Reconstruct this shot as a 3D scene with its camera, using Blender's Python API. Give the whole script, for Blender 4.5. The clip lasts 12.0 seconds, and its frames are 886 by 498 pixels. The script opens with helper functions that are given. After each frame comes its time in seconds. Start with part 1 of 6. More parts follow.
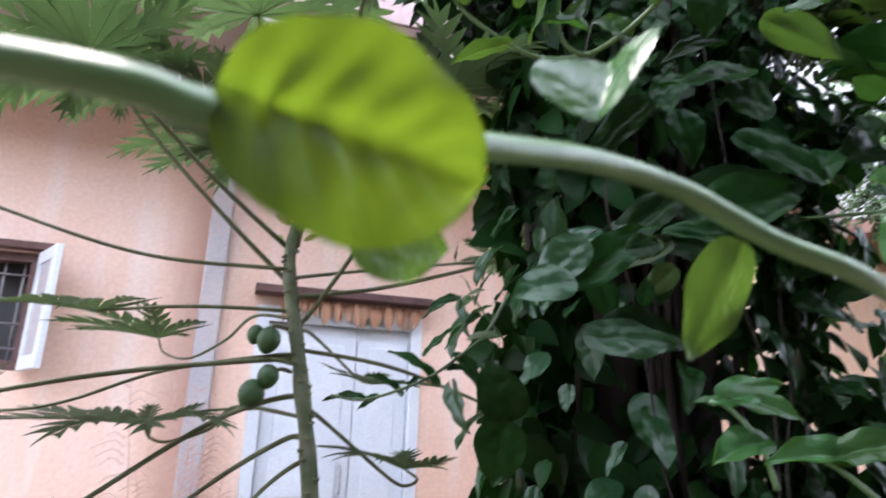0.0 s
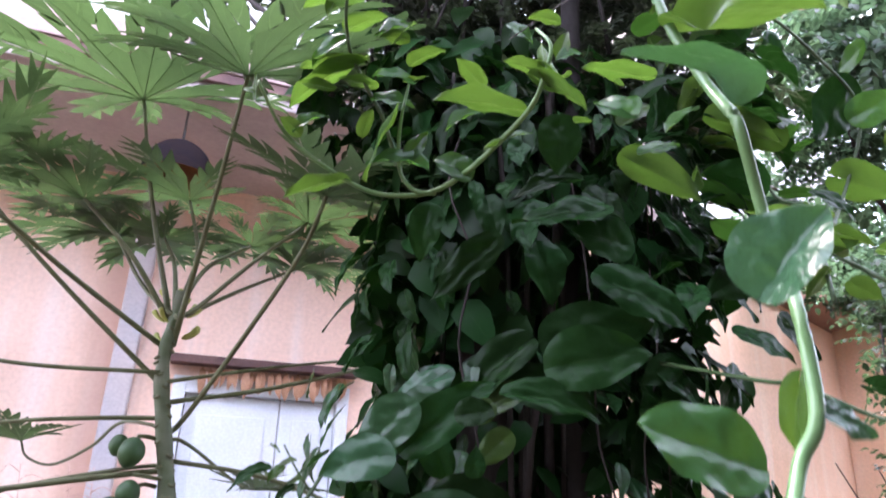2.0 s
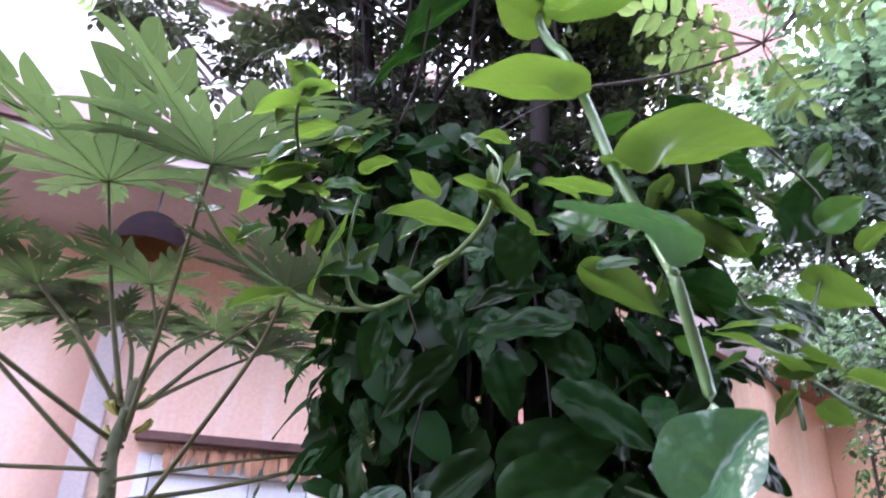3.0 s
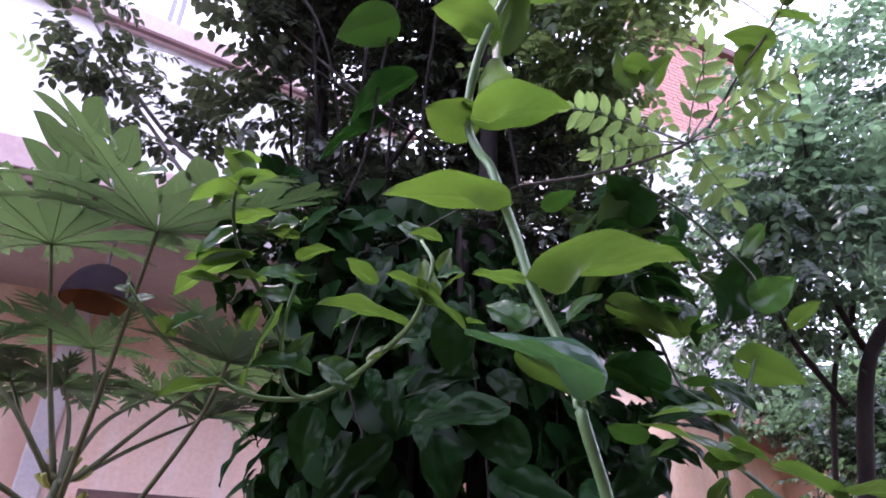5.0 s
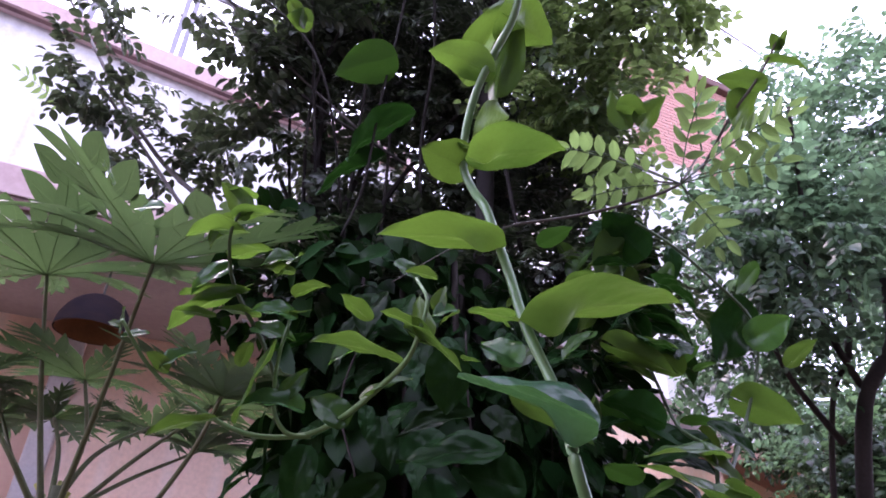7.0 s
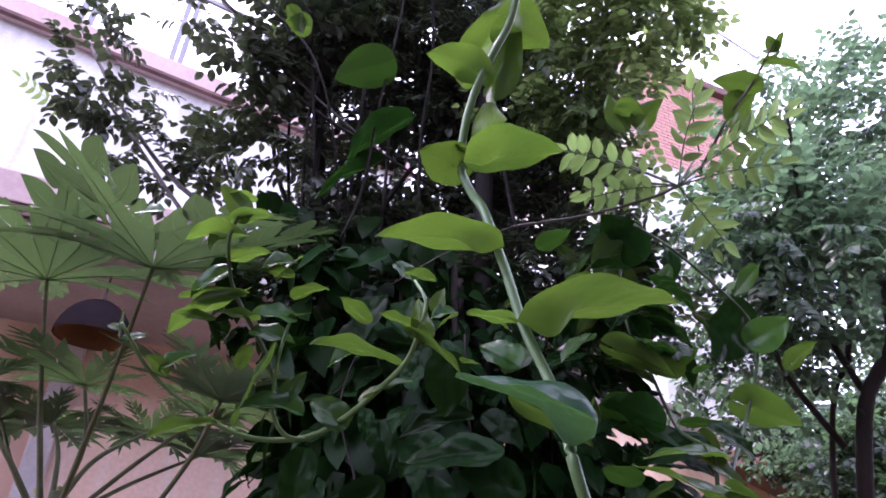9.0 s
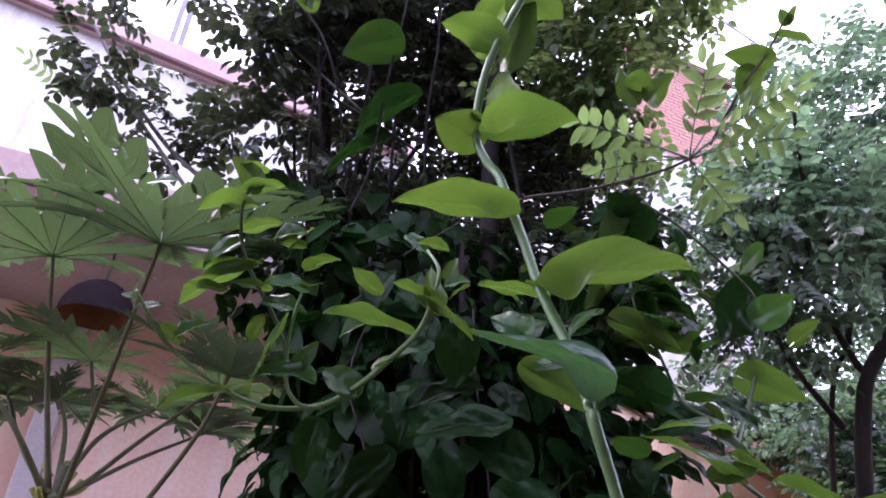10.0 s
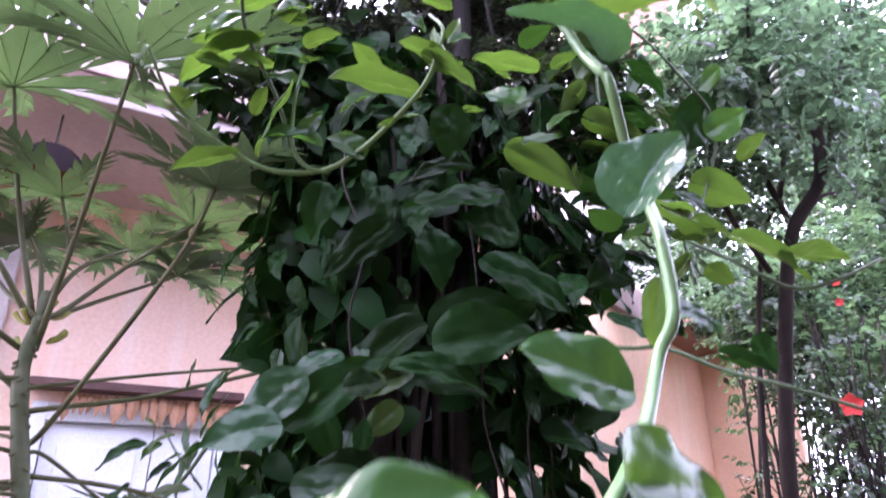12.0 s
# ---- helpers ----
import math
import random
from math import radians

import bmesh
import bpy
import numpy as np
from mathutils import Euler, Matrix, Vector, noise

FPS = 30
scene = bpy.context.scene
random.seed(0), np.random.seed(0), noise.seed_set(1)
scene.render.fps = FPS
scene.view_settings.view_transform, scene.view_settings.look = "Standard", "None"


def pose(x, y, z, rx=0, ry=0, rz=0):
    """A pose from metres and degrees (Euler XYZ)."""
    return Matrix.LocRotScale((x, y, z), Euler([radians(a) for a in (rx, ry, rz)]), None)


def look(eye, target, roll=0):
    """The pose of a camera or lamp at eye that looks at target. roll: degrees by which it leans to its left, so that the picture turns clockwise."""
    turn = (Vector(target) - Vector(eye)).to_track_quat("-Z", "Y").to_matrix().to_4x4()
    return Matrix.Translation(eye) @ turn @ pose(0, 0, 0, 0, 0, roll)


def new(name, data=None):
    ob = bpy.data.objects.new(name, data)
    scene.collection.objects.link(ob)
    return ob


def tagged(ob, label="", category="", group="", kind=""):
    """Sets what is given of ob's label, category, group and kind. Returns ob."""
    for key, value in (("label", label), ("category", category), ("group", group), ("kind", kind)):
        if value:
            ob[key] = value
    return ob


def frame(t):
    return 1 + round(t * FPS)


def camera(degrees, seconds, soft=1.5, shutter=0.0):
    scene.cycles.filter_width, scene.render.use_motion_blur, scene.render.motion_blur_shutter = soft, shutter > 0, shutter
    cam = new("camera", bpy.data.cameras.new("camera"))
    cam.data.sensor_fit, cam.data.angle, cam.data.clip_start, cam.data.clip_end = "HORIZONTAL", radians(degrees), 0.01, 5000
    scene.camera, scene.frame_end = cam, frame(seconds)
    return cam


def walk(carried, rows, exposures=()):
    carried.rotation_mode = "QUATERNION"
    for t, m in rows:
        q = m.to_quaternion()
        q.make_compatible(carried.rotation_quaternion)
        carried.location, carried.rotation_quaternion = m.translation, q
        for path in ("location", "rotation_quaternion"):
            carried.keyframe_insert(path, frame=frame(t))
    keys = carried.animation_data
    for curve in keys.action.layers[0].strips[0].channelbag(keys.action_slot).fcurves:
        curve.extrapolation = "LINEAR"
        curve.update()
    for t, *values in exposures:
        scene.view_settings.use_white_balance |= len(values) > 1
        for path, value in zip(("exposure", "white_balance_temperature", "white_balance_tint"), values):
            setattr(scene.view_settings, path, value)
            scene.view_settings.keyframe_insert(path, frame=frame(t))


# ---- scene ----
import itertools

cam = camera(68.0, 12.0, soft=1.7, shutter=0.5)
cam.data.dof.use_dof, cam.data.dof.focus_distance, cam.data.dof.aperture_fstop = True, 0.88, 14.5
PATH = [
    (0, (0.000, 0.104, 1.343), (0.548, 1.949, 1.887), 2.1),
    (0.5, (-0.006, 0.074, 1.356), (0.673, 1.854, 1.962), 1.4),
    (1, (0.066, 0.053, 1.367), (0.778, 1.830, 1.946), 0.5),
    (1.5, (0.152, 0.050, 1.453), (0.851, 1.814, 2.084), 1.1),
    (2, (0.217, 0.067, 1.553), (0.842, 1.850, 2.209), 2.3),
    (2.5, (0.248, 0.061, 1.621), (0.833, 1.825, 2.358), 2.7),
    (3, (0.277, 0.059, 1.659), (0.899, 1.774, 2.479), 2.9),
    (3.5, (0.287, 0.051, 1.686), (0.938, 1.720, 2.576), 2.2),
    (3.7, (0.299, 0.043, 1.704), (0.947, 1.710, 2.599), 1.2),
    (5.3, (0.307, 0.000, 1.737), (1.000, 1.617, 2.689), 2.2),
    (5.5, (0.310, -0.001, 1.743), (0.994, 1.603, 2.723), 2.2),
    (6, (0.302, -0.009, 1.739), (0.988, 1.580, 2.742), 2.5),
    (6.5, (0.305, -0.009, 1.739), (0.984, 1.579, 2.749), 2.5),
    (7, (0.303, -0.006, 1.738), (0.980, 1.583, 2.747), 2.6),
    (9, (0.305, -0.007, 1.733), (0.978, 1.574, 2.755), 2.4),
    (9.5, (0.305, -0.002, 1.725), (0.994, 1.581, 2.735), 2.5),
    (10, (0.290, 0.009, 1.707), (0.977, 1.604, 2.698), 2.6),
    (10.5, (0.292, 0.030, 1.673), (1.013, 1.635, 2.625), 1.9),
    (11, (0.298, 0.048, 1.610), (1.069, 1.661, 2.505), 0.7),
    (11.5, (0.270, 0.065, 1.540), (1.127, 1.669, 2.373), 0.1),
    (12, (0.226, 0.080, 1.456), (1.130, 1.690, 2.224), -0.3),
]
walk(cam, [(t, look(eye, target, roll)) for t, eye, target, roll in PATH], exposures=[(0, 2.44, 6600, 18), (1.0, 2.60, 6530, 19), (1.5, 2.68, 6490, 21), (2.5, 2.78, 6330, 31), (3.7, 2.52, 6210, 39), (5.3, 1.99, 6200, 42), (9.5, 1.84, 6240, 43), (10.5, 2.02, 6270, 44), (11.0, 2.40, 6290, 47), (11.4, 2.56, 6290, 45), (12, 2.83, 6260, 41)])

# ---- light: a bright overcast sky with a soft sun ----
SUN_EL, SUN_AZ = radians(60), radians(-35)
world = bpy.data.worlds.new("world")
scene.world = world
world.use_nodes = True
wn = world.node_tree
sky = wn.nodes.new("ShaderNodeTexSky")
sky.sky_type = "NISHITA"
sky.sun_disc = False
sky.sun_elevation, sky.sun_rotation = SUN_EL, SUN_AZ
sky.dust_density, sky.air_density = 4.0, 1.0
haze = wn.nodes.new("ShaderNodeMix")
haze.data_type = "RGBA"
haze.inputs[0].default_value = 0.75
wn.links.new(sky.outputs[0], haze.inputs[6])
haze.inputs[7].default_value = (12.8, 14.6, 17.6, 1.0)
wn.links.new(haze.outputs[2], wn.nodes["Background"].inputs[0])
wn.nodes["Background"].inputs[1].default_value = 0.12

sun = new("sun", bpy.data.lights.new("sun", "SUN"))
sun.data.energy, sun.data.angle, sun.data.color = 1.0, radians(20), (1.0, 0.95, 0.88)
sun.matrix_world = look((0, 0, 0), (-math.sin(SUN_AZ) * math.cos(SUN_EL), -math.cos(SUN_AZ) * math.cos(SUN_EL), -math.sin(SUN_EL)))


# ---- materials ----
def mat(name):
    m = bpy.data.materials.new(name)
    m.use_nodes = True
    nt = m.node_tree
    return m, nt, nt.nodes["Principled BSDF"]


def node(nt, kind, **sockets):
    n = nt.nodes.new(kind)
    for k, v in sockets.items():
        n.inputs[k.replace("_", " ")].default_value = v
    return n


def ramp(nt, fac, stops):
    n = nt.nodes.new("ShaderNodeValToRGB")
    e = n.color_ramp.elements
    while len(e) < len(stops):
        e.new(0.5)
    for el, (p, c) in zip(e, stops):
        el.position, el.color = p, (*c, 1.0)
    nt.links.new(fac, n.inputs[0])
    return n.outputs[0]


def noise_fac(nt, scale, detail=4.0, stretch=(1, 1, 1), space="Object"):
    tc = nt.nodes.new("ShaderNodeTexCoord")
    mp = nt.nodes.new("ShaderNodeMapping")
    mp.inputs["Scale"].default_value = stretch
    nt.links.new(tc.outputs[space], mp.inputs[0])
    n = node(nt, "ShaderNodeTexNoise", Scale=scale, Detail=detail)
    nt.links.new(mp.outputs[0], n.inputs[0])
    return n.outputs[0]


def mixc(nt, fac, a, b, mode="MIX"):
    n = nt.nodes.new("ShaderNodeMix")
    n.data_type, n.blend_type = "RGBA", mode
    for sock, v in ((n.inputs[0], fac), (n.inputs[6], a), (n.inputs[7], b)):
        if isinstance(v, (int, float)):
            sock.default_value = v
        elif isinstance(v, tuple):
            sock.default_value = (*v, 1.0)
        else:
            nt.links.new(v, sock)
    return n.outputs[2]


def bump(nt, b, height, strength=0.3, distance=0.01):
    n = node(nt, "ShaderNodeBump", Strength=strength, Distance=distance)
    nt.links.new(height, n.inputs["Height"])
    nt.links.new(n.outputs[0], b.inputs["Normal"])


def rough_surface(name, base, other, rough=0.85, scale=3.0, fine=60.0, stretch=(1, 1, 1), strength=0.25, third=None):
    m, nt, b = mat(name)
    big, small = noise_fac(nt, scale, 5.0, stretch), noise_fac(nt, fine, 3.0)
    c = ramp(nt, big, [(0.35, base), (0.7, other)])
    if third:
        streak = noise_fac(nt, 2.0, 6.0, (3.0, 3.0, 0.35))
        c = mixc(nt, ramp(nt, streak, [(0.5, (0, 0, 0)), (0.72, (0.7, 0.7, 0.7))]), c, third)
    c = mixc(nt, 0.18, c, ramp(nt, small, [(0.3, (0.25, 0.25, 0.25)), (0.7, (1, 1, 1))]), "MULTIPLY")
    nt.links.new(c, b.inputs["Base Color"])
    b.inputs["Roughness"].default_value = rough
    b.inputs["Specular IOR Level"].default_value = 0.5 if rough < 0.7 else 0.12
    bump(nt, b, small, strength, 0.004)
    return m


def leaf_material(name, top, vein, glow, gloss=0.32, through_light=0.4, quilt=0.5, vary=0.25, shine=0.5, pucker_depth=0.8, vein_width=0.028, vein_glow=0.6):
    """Waxy leaf: UV x runs across the blade (0.5 is the midrib), UV y from base to tip."""
    m, nt, b = mat(name)
    uv = nt.nodes.new("ShaderNodeUVMap")
    sep = nt.nodes.new("ShaderNodeSeparateXYZ")
    nt.links.new(uv.outputs[0], sep.inputs[0])

    def math_node(op, a, c=None, **kw):
        n = nt.nodes.new("ShaderNodeMath")
        n.operation = op
        for i, v in enumerate((a, c)):
            if v is None:
                continue
            if isinstance(v, (int, float)):
                n.inputs[i].default_value = v
            else:
                nt.links.new(v, n.inputs[i])
        return n.outputs[0]

    across = math_node("ABSOLUTE", math_node("SUBTRACT", sep.outputs[0], 0.5))
    rib = math_node("LESS_THAN", across, 0.018)
    slant = math_node("SUBTRACT", math_node("MULTIPLY", sep.outputs[1], 6.0), math_node("MULTIPLY", math_node("POWER", across, 0.8), 4.2))
    saw = math_node("ABSOLUTE", math_node("SUBTRACT", math_node("FRACT", slant), 0.5))
    side = nt.nodes.new("ShaderNodeMapRange")
    side.interpolation_type = "SMOOTHSTEP"
    for k, val in enumerate((vein_width * 1.5, vein_width * 0.5, 0.0, 1.0)):
        side.inputs[1 + k].default_value = val
    nt.links.new(saw, side.inputs[0])
    side = side.outputs[0]
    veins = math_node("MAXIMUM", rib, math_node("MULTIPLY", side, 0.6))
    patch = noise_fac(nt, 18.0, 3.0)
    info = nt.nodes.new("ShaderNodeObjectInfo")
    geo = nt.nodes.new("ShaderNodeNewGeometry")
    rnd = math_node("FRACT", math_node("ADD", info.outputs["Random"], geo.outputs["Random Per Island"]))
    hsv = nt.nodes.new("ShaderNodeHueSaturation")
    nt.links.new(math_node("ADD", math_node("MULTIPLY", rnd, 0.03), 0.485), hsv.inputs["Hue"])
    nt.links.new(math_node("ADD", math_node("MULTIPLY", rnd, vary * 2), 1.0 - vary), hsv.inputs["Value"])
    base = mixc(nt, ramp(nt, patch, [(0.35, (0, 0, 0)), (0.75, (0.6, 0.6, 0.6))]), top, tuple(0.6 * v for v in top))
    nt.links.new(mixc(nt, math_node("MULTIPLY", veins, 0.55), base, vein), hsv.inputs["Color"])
    nt.links.new(hsv.outputs[0], b.inputs["Base Color"])
    b.inputs["Roughness"].default_value = gloss
    b.inputs["Specular IOR Level"].default_value = shine
    soft = math_node("SINE", math_node("MULTIPLY", saw, 3.1416))
    quilted = math_node("SUBTRACT", math_node("MULTIPLY", soft, 0.03), math_node("MULTIPLY", rib, 0.35))
    pucker = noise_fac(nt, 6.0, 2.0)
    height = math_node("ADD", quilted, math_node("MULTIPLY", pucker, pucker_depth))
    bump(nt, b, height, quilt, 0.004)
    tr = nt.nodes.new("ShaderNodeBsdfTranslucent")
    glow_h = nt.nodes.new("ShaderNodeHueSaturation")
    nt.links.new(mixc(nt, math_node("MULTIPLY", veins, 0.5), glow, tuple(vein_glow * v for v in glow)), glow_h.inputs["Color"])
    nt.links.new(math_node("ADD", math_node("MULTIPLY", rnd, vary * 2), 1.0 - vary), glow_h.inputs["Value"])
    nt.links.new(glow_h.outputs[0], tr.inputs["Color"])
    mix = nt.nodes.new("ShaderNodeMixShader")
    mix.inputs[0].default_value = through_light
    nt.links.new(b.outputs[0], mix.inputs[1])
    nt.links.new(tr.outputs[0], mix.inputs[2])
    nt.links.new(mix.outputs[0], nt.nodes["Material Output"].inputs[0])
    return m


def stem_material(name, base, other, rough=0.4, scale=25.0):
    m, nt, b = mat(name)
    c = ramp(nt, noise_fac(nt, scale, 4.0), [(0.35, base), (0.7, other)])
    nt.links.new(c, b.inputs["Base Color"])
    b.inputs["Roughness"].default_value = rough
    bump(nt, b, noise_fac(nt, scale * 6, 3.0), 0.25, 0.002)
    return m


PEACH = rough_surface("peach_limewash", (0.84, 0.56, 0.43), (0.87, 0.64, 0.53), 0.9, 1.3, 45, strength=0.12, third=(0.87, 0.73, 0.66))
EAVE = rough_surface("eave_paint", (0.26, 0.15, 0.11), (0.33, 0.20, 0.16), 0.9, 3.0, 50)
ORANGE = rough_surface("orange_limewash", (0.85, 0.53, 0.36), (0.88, 0.60, 0.44), 0.9, 1.3, 45, strength=0.12, third=(0.89, 0.70, 0.56))
SOFFIT = rough_surface("soffit_cement", (0.42, 0.35, 0.35), (0.50, 0.43, 0.43), 0.9, 2.0, 40)
# dark so the added south wall throws little light back on the leaves
BLOCKER_GREY = rough_surface("blocker_grey", (0.085, 0.08, 0.075), (0.13, 0.12, 0.11), 0.95, 2.0, 40)
MAUVE = rough_surface("mauve_paint", (0.29, 0.215, 0.20), (0.35, 0.265, 0.25), 0.85, 2.0, 40)
PINK = rough_surface("pink_paint", (0.37, 0.265, 0.255), (0.44, 0.325, 0.315), 0.8, 2.5, 40)
DARK_EDGE = rough_surface("dark_edge", (0.10, 0.06, 0.06), (0.17, 0.10, 0.09), 0.8, 6, 60)
WHITE_WALL = rough_surface("white_limewash", (0.52, 0.52, 0.515), (0.42, 0.42, 0.415), 0.9, 1.5, 35, strength=0.5, third=(0.27, 0.26, 0.255))
DOOR_WHITE = rough_surface("door_paint", (0.74, 0.78, 0.82), (0.64, 0.69, 0.74), 0.45, 2.0, 70, strength=0.1)
PIPE_GREY = rough_surface("pipe_paint", (0.42, 0.40, 0.42), (0.52, 0.46, 0.44), 0.6, 3.0, 60)
WINDOW_DARK = rough_surface("unlit_room_panel", (0.03, 0.03, 0.035), (0.05, 0.05, 0.05), 0.6, 3.0, 60)
IRON = rough_surface("grille_iron", (0.25, 0.24, 0.25), (0.32, 0.30, 0.30), 0.6, 10, 80)
SOIL = rough_surface("garden_soil", (0.10, 0.075, 0.05), (0.16, 0.12, 0.08), 0.95, 2.0, 30, strength=0.6)
BRICK = rough_surface("brick_clay", (0.38, 0.20, 0.17), (0.46, 0.26, 0.22), 0.9, 5.0, 60)
MORTAR = rough_surface("mortar", (0.42, 0.36, 0.33), (0.5, 0.44, 0.4), 0.95, 5.0, 60)
RAIL_METAL = rough_surface("rail_metal", (0.15, 0.145, 0.17), (0.21, 0.20, 0.23), 0.5, 8.0, 60)
WIRE = rough_surface("wire_black", (0.05, 0.05, 0.05), (0.08, 0.08, 0.08), 0.6, 8.0, 60)
DRY_LEAF = rough_surface("dry_leaf", (0.58, 0.34, 0.22), (0.42, 0.22, 0.14), 0.8, 14.0, 80)
BARK = rough_surface("dark_bark", (0.028, 0.022, 0.022), (0.055, 0.045, 0.042), 0.95, 12.0, 80, (1, 1, 0.3), 0.6)
TWIG = rough_surface("dark_twig", (0.020, 0.017, 0.017), (0.038, 0.033, 0.031), 0.95, 12.0, 80, (1, 1, 0.3), 0.6)
# pale grey copy of dark_twig: light on the left branches put in colour
LIT_TWIG = rough_surface("lit_twig", (0.11, 0.095, 0.095), (0.19, 0.165, 0.16), 0.9, 20.0, 90, (1, 1, 0.3), 0.4)
YOUNG = leaf_material("young_leaf", (0.040, 0.085, 0.022), (0.07, 0.12, 0.04), (0.09, 0.175, 0.02), 0.3, 0.44, 0.5, 0.25, 0.32)
GLOSSY = leaf_material("glossy_leaf", (0.028, 0.088, 0.026), (0.05, 0.12, 0.04), (0.085, 0.21, 0.026), 0.24, 0.36, 0.6, 0.2, 0.27, 0.6)
WET = leaf_material("wet_leaf", (0.028, 0.082, 0.042), (0.05, 0.11, 0.06), (0.06, 0.165, 0.04), 0.28, 0.25, 0.7, 0.1, 0.36, 1.0)
# wide pale veins over dark green paint the shading of the bulges
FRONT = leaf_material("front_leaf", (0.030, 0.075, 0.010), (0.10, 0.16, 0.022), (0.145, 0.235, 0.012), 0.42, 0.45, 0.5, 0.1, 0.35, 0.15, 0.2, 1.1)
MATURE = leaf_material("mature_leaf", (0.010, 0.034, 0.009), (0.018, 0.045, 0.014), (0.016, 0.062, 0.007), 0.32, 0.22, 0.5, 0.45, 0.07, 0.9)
DEEP = leaf_material("deep_leaf", (0.016, 0.058, 0.020), (0.03, 0.08, 0.03), (0.035, 0.12, 0.016), 0.3, 0.26, 0.6, 0.2, 0.36, 0.4)
SHADE = leaf_material("shade_leaf", (0.022, 0.065, 0.016), (0.03, 0.075, 0.025), (0.05, 0.14, 0.016), 0.4, 0.45, 0.2, 0.25, 0.2, 0.4)
PAPAYA = leaf_material("papaya_leaf", (0.044, 0.074, 0.032), (0.11, 0.15, 0.075), (0.056, 0.098, 0.030), 0.5, 0.5, 0.2, vein_glow=1.25)
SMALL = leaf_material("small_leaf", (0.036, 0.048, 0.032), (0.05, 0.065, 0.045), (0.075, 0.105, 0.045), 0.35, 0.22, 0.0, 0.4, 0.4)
# brighter copy of small_leaf, with the light on the crown set in its colour
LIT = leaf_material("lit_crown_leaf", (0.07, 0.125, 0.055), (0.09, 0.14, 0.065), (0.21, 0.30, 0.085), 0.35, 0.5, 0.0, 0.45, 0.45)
HAZY = leaf_material("garden_leaf", (0.031, 0.062, 0.036), (0.04, 0.072, 0.04), (0.09, 0.165, 0.066), 0.25, 0.44, 0.0, 0.75)
TREE_LEAF = leaf_material("tree_leaf", (0.036, 0.074, 0.050), (0.05, 0.085, 0.05), (0.115, 0.205, 0.10), 0.25, 0.46, 0.0, 0.6)
CURRY = leaf_material("curry_leaf", (0.10, 0.16, 0.06), (0.14, 0.2, 0.09), (0.19, 0.30, 0.085), 0.35, 0.55, 0.15, 0.18)
VINE_STEM = stem_material("vine_stem", (0.098, 0.205, 0.075), (0.16, 0.275, 0.125), 0.32)
DARK_STEM = stem_material("dark_stem", (0.03, 0.06, 0.018), (0.05, 0.09, 0.03), 0.5)
SHOOT_STEM = stem_material("shoot_stem", (0.075, 0.155, 0.045), (0.12, 0.21, 0.075), 0.35)
PETIOLE = stem_material("papaya_petiole", (0.10, 0.10, 0.045), (0.14, 0.16, 0.075), 0.5)
PAPAYA_BARK = stem_material("papaya_bark", (0.085, 0.115, 0.055), (0.17, 0.18, 0.12), 0.7, 14.0)

RUST = rough_surface("rusty_wood", (0.30, 0.13, 0.06), (0.20, 0.09, 0.045), 0.8, 6.0, 60)
PEACH_STAINED = PEACH.copy()
PEACH_STAINED.name = "stained_limewash"
_nt = PEACH_STAINED.node_tree
_b = _nt.nodes["Principled BSDF"]
_old = _b.inputs["Base Color"].links[0].from_socket
_tc = _nt.nodes.new("ShaderNodeTexCoord")
_sx = _nt.nodes.new("ShaderNodeSeparateXYZ")
_nt.links.new(_tc.outputs["Object"], _sx.inputs[0])
_wob = _nt.nodes.new("ShaderNodeMath")
_wob.operation = "MULTIPLY_ADD"
_nt.links.new(noise_fac(_nt, 2.5, 5.0, (2.0, 1.0, 0.5)), _wob.inputs[0])
_wob.inputs[1].default_value = 0.28
_nt.links.new(_sx.outputs[0], _wob.inputs[2])
_mask = _nt.nodes.new("ShaderNodeMapRange")
_mask.interpolation_type = "SMOOTHSTEP"
for _i, _v in enumerate((-0.44, -0.10, 0.0, 0.8)):
    _mask.inputs[1 + _i].default_value = _v
_nt.links.new(_wob.outputs[0], _mask.inputs[0])
_nt.links.new(mixc(_nt, _mask.outputs[0], _old, (0.45, 0.27, 0.21)), _b.inputs["Base Color"])
BASKET = rough_surface("basket_weave", (0.010, 0.007, 0.010), (0.020, 0.012, 0.012), 0.95, 12.0, 70, (1, 1, 4), 0.5)
BASKET.node_tree.nodes["Principled BSDF"].inputs["Specular IOR Level"].default_value = 0.1
STRAW = rough_surface("dry_straw", (0.62, 0.40, 0.34), (0.50, 0.32, 0.25), 0.8, 10.0, 60)
FRUIT = stem_material("papaya_fruit", (0.022, 0.065, 0.018), (0.04, 0.095, 0.03), 0.5, 10.0)
BUD = stem_material("papaya_bud", (0.45, 0.42, 0.10), (0.35, 0.40, 0.12), 0.6, 20.0)
RED = stem_material("red_petal", (0.62, 0.03, 0.03), (0.72, 0.05, 0.04), 0.5, 20.0)


# ---- mesh helpers ----
def mesh_object(name, verts, faces, material, parent=None, smooth=False, uvs=None):
    me = bpy.data.meshes.new(name)
    me.from_pydata(verts, [], faces)
    if uvs is not None:
        layer = me.uv_layers.new(name="UVMap")
        idx = np.empty(len(me.loops), dtype=np.int32)
        me.loops.foreach_get("vertex_index", idx)
        layer.data.foreach_set("uv", np.asarray(uvs, dtype=np.float32)[idx].ravel())
    if smooth:
        me.polygons.foreach_set("use_smooth", [True] * len(me.polygons))
    me.materials.append(material)
    me.update()
    ob = new(name, me)
    ob.parent = parent
    return ob


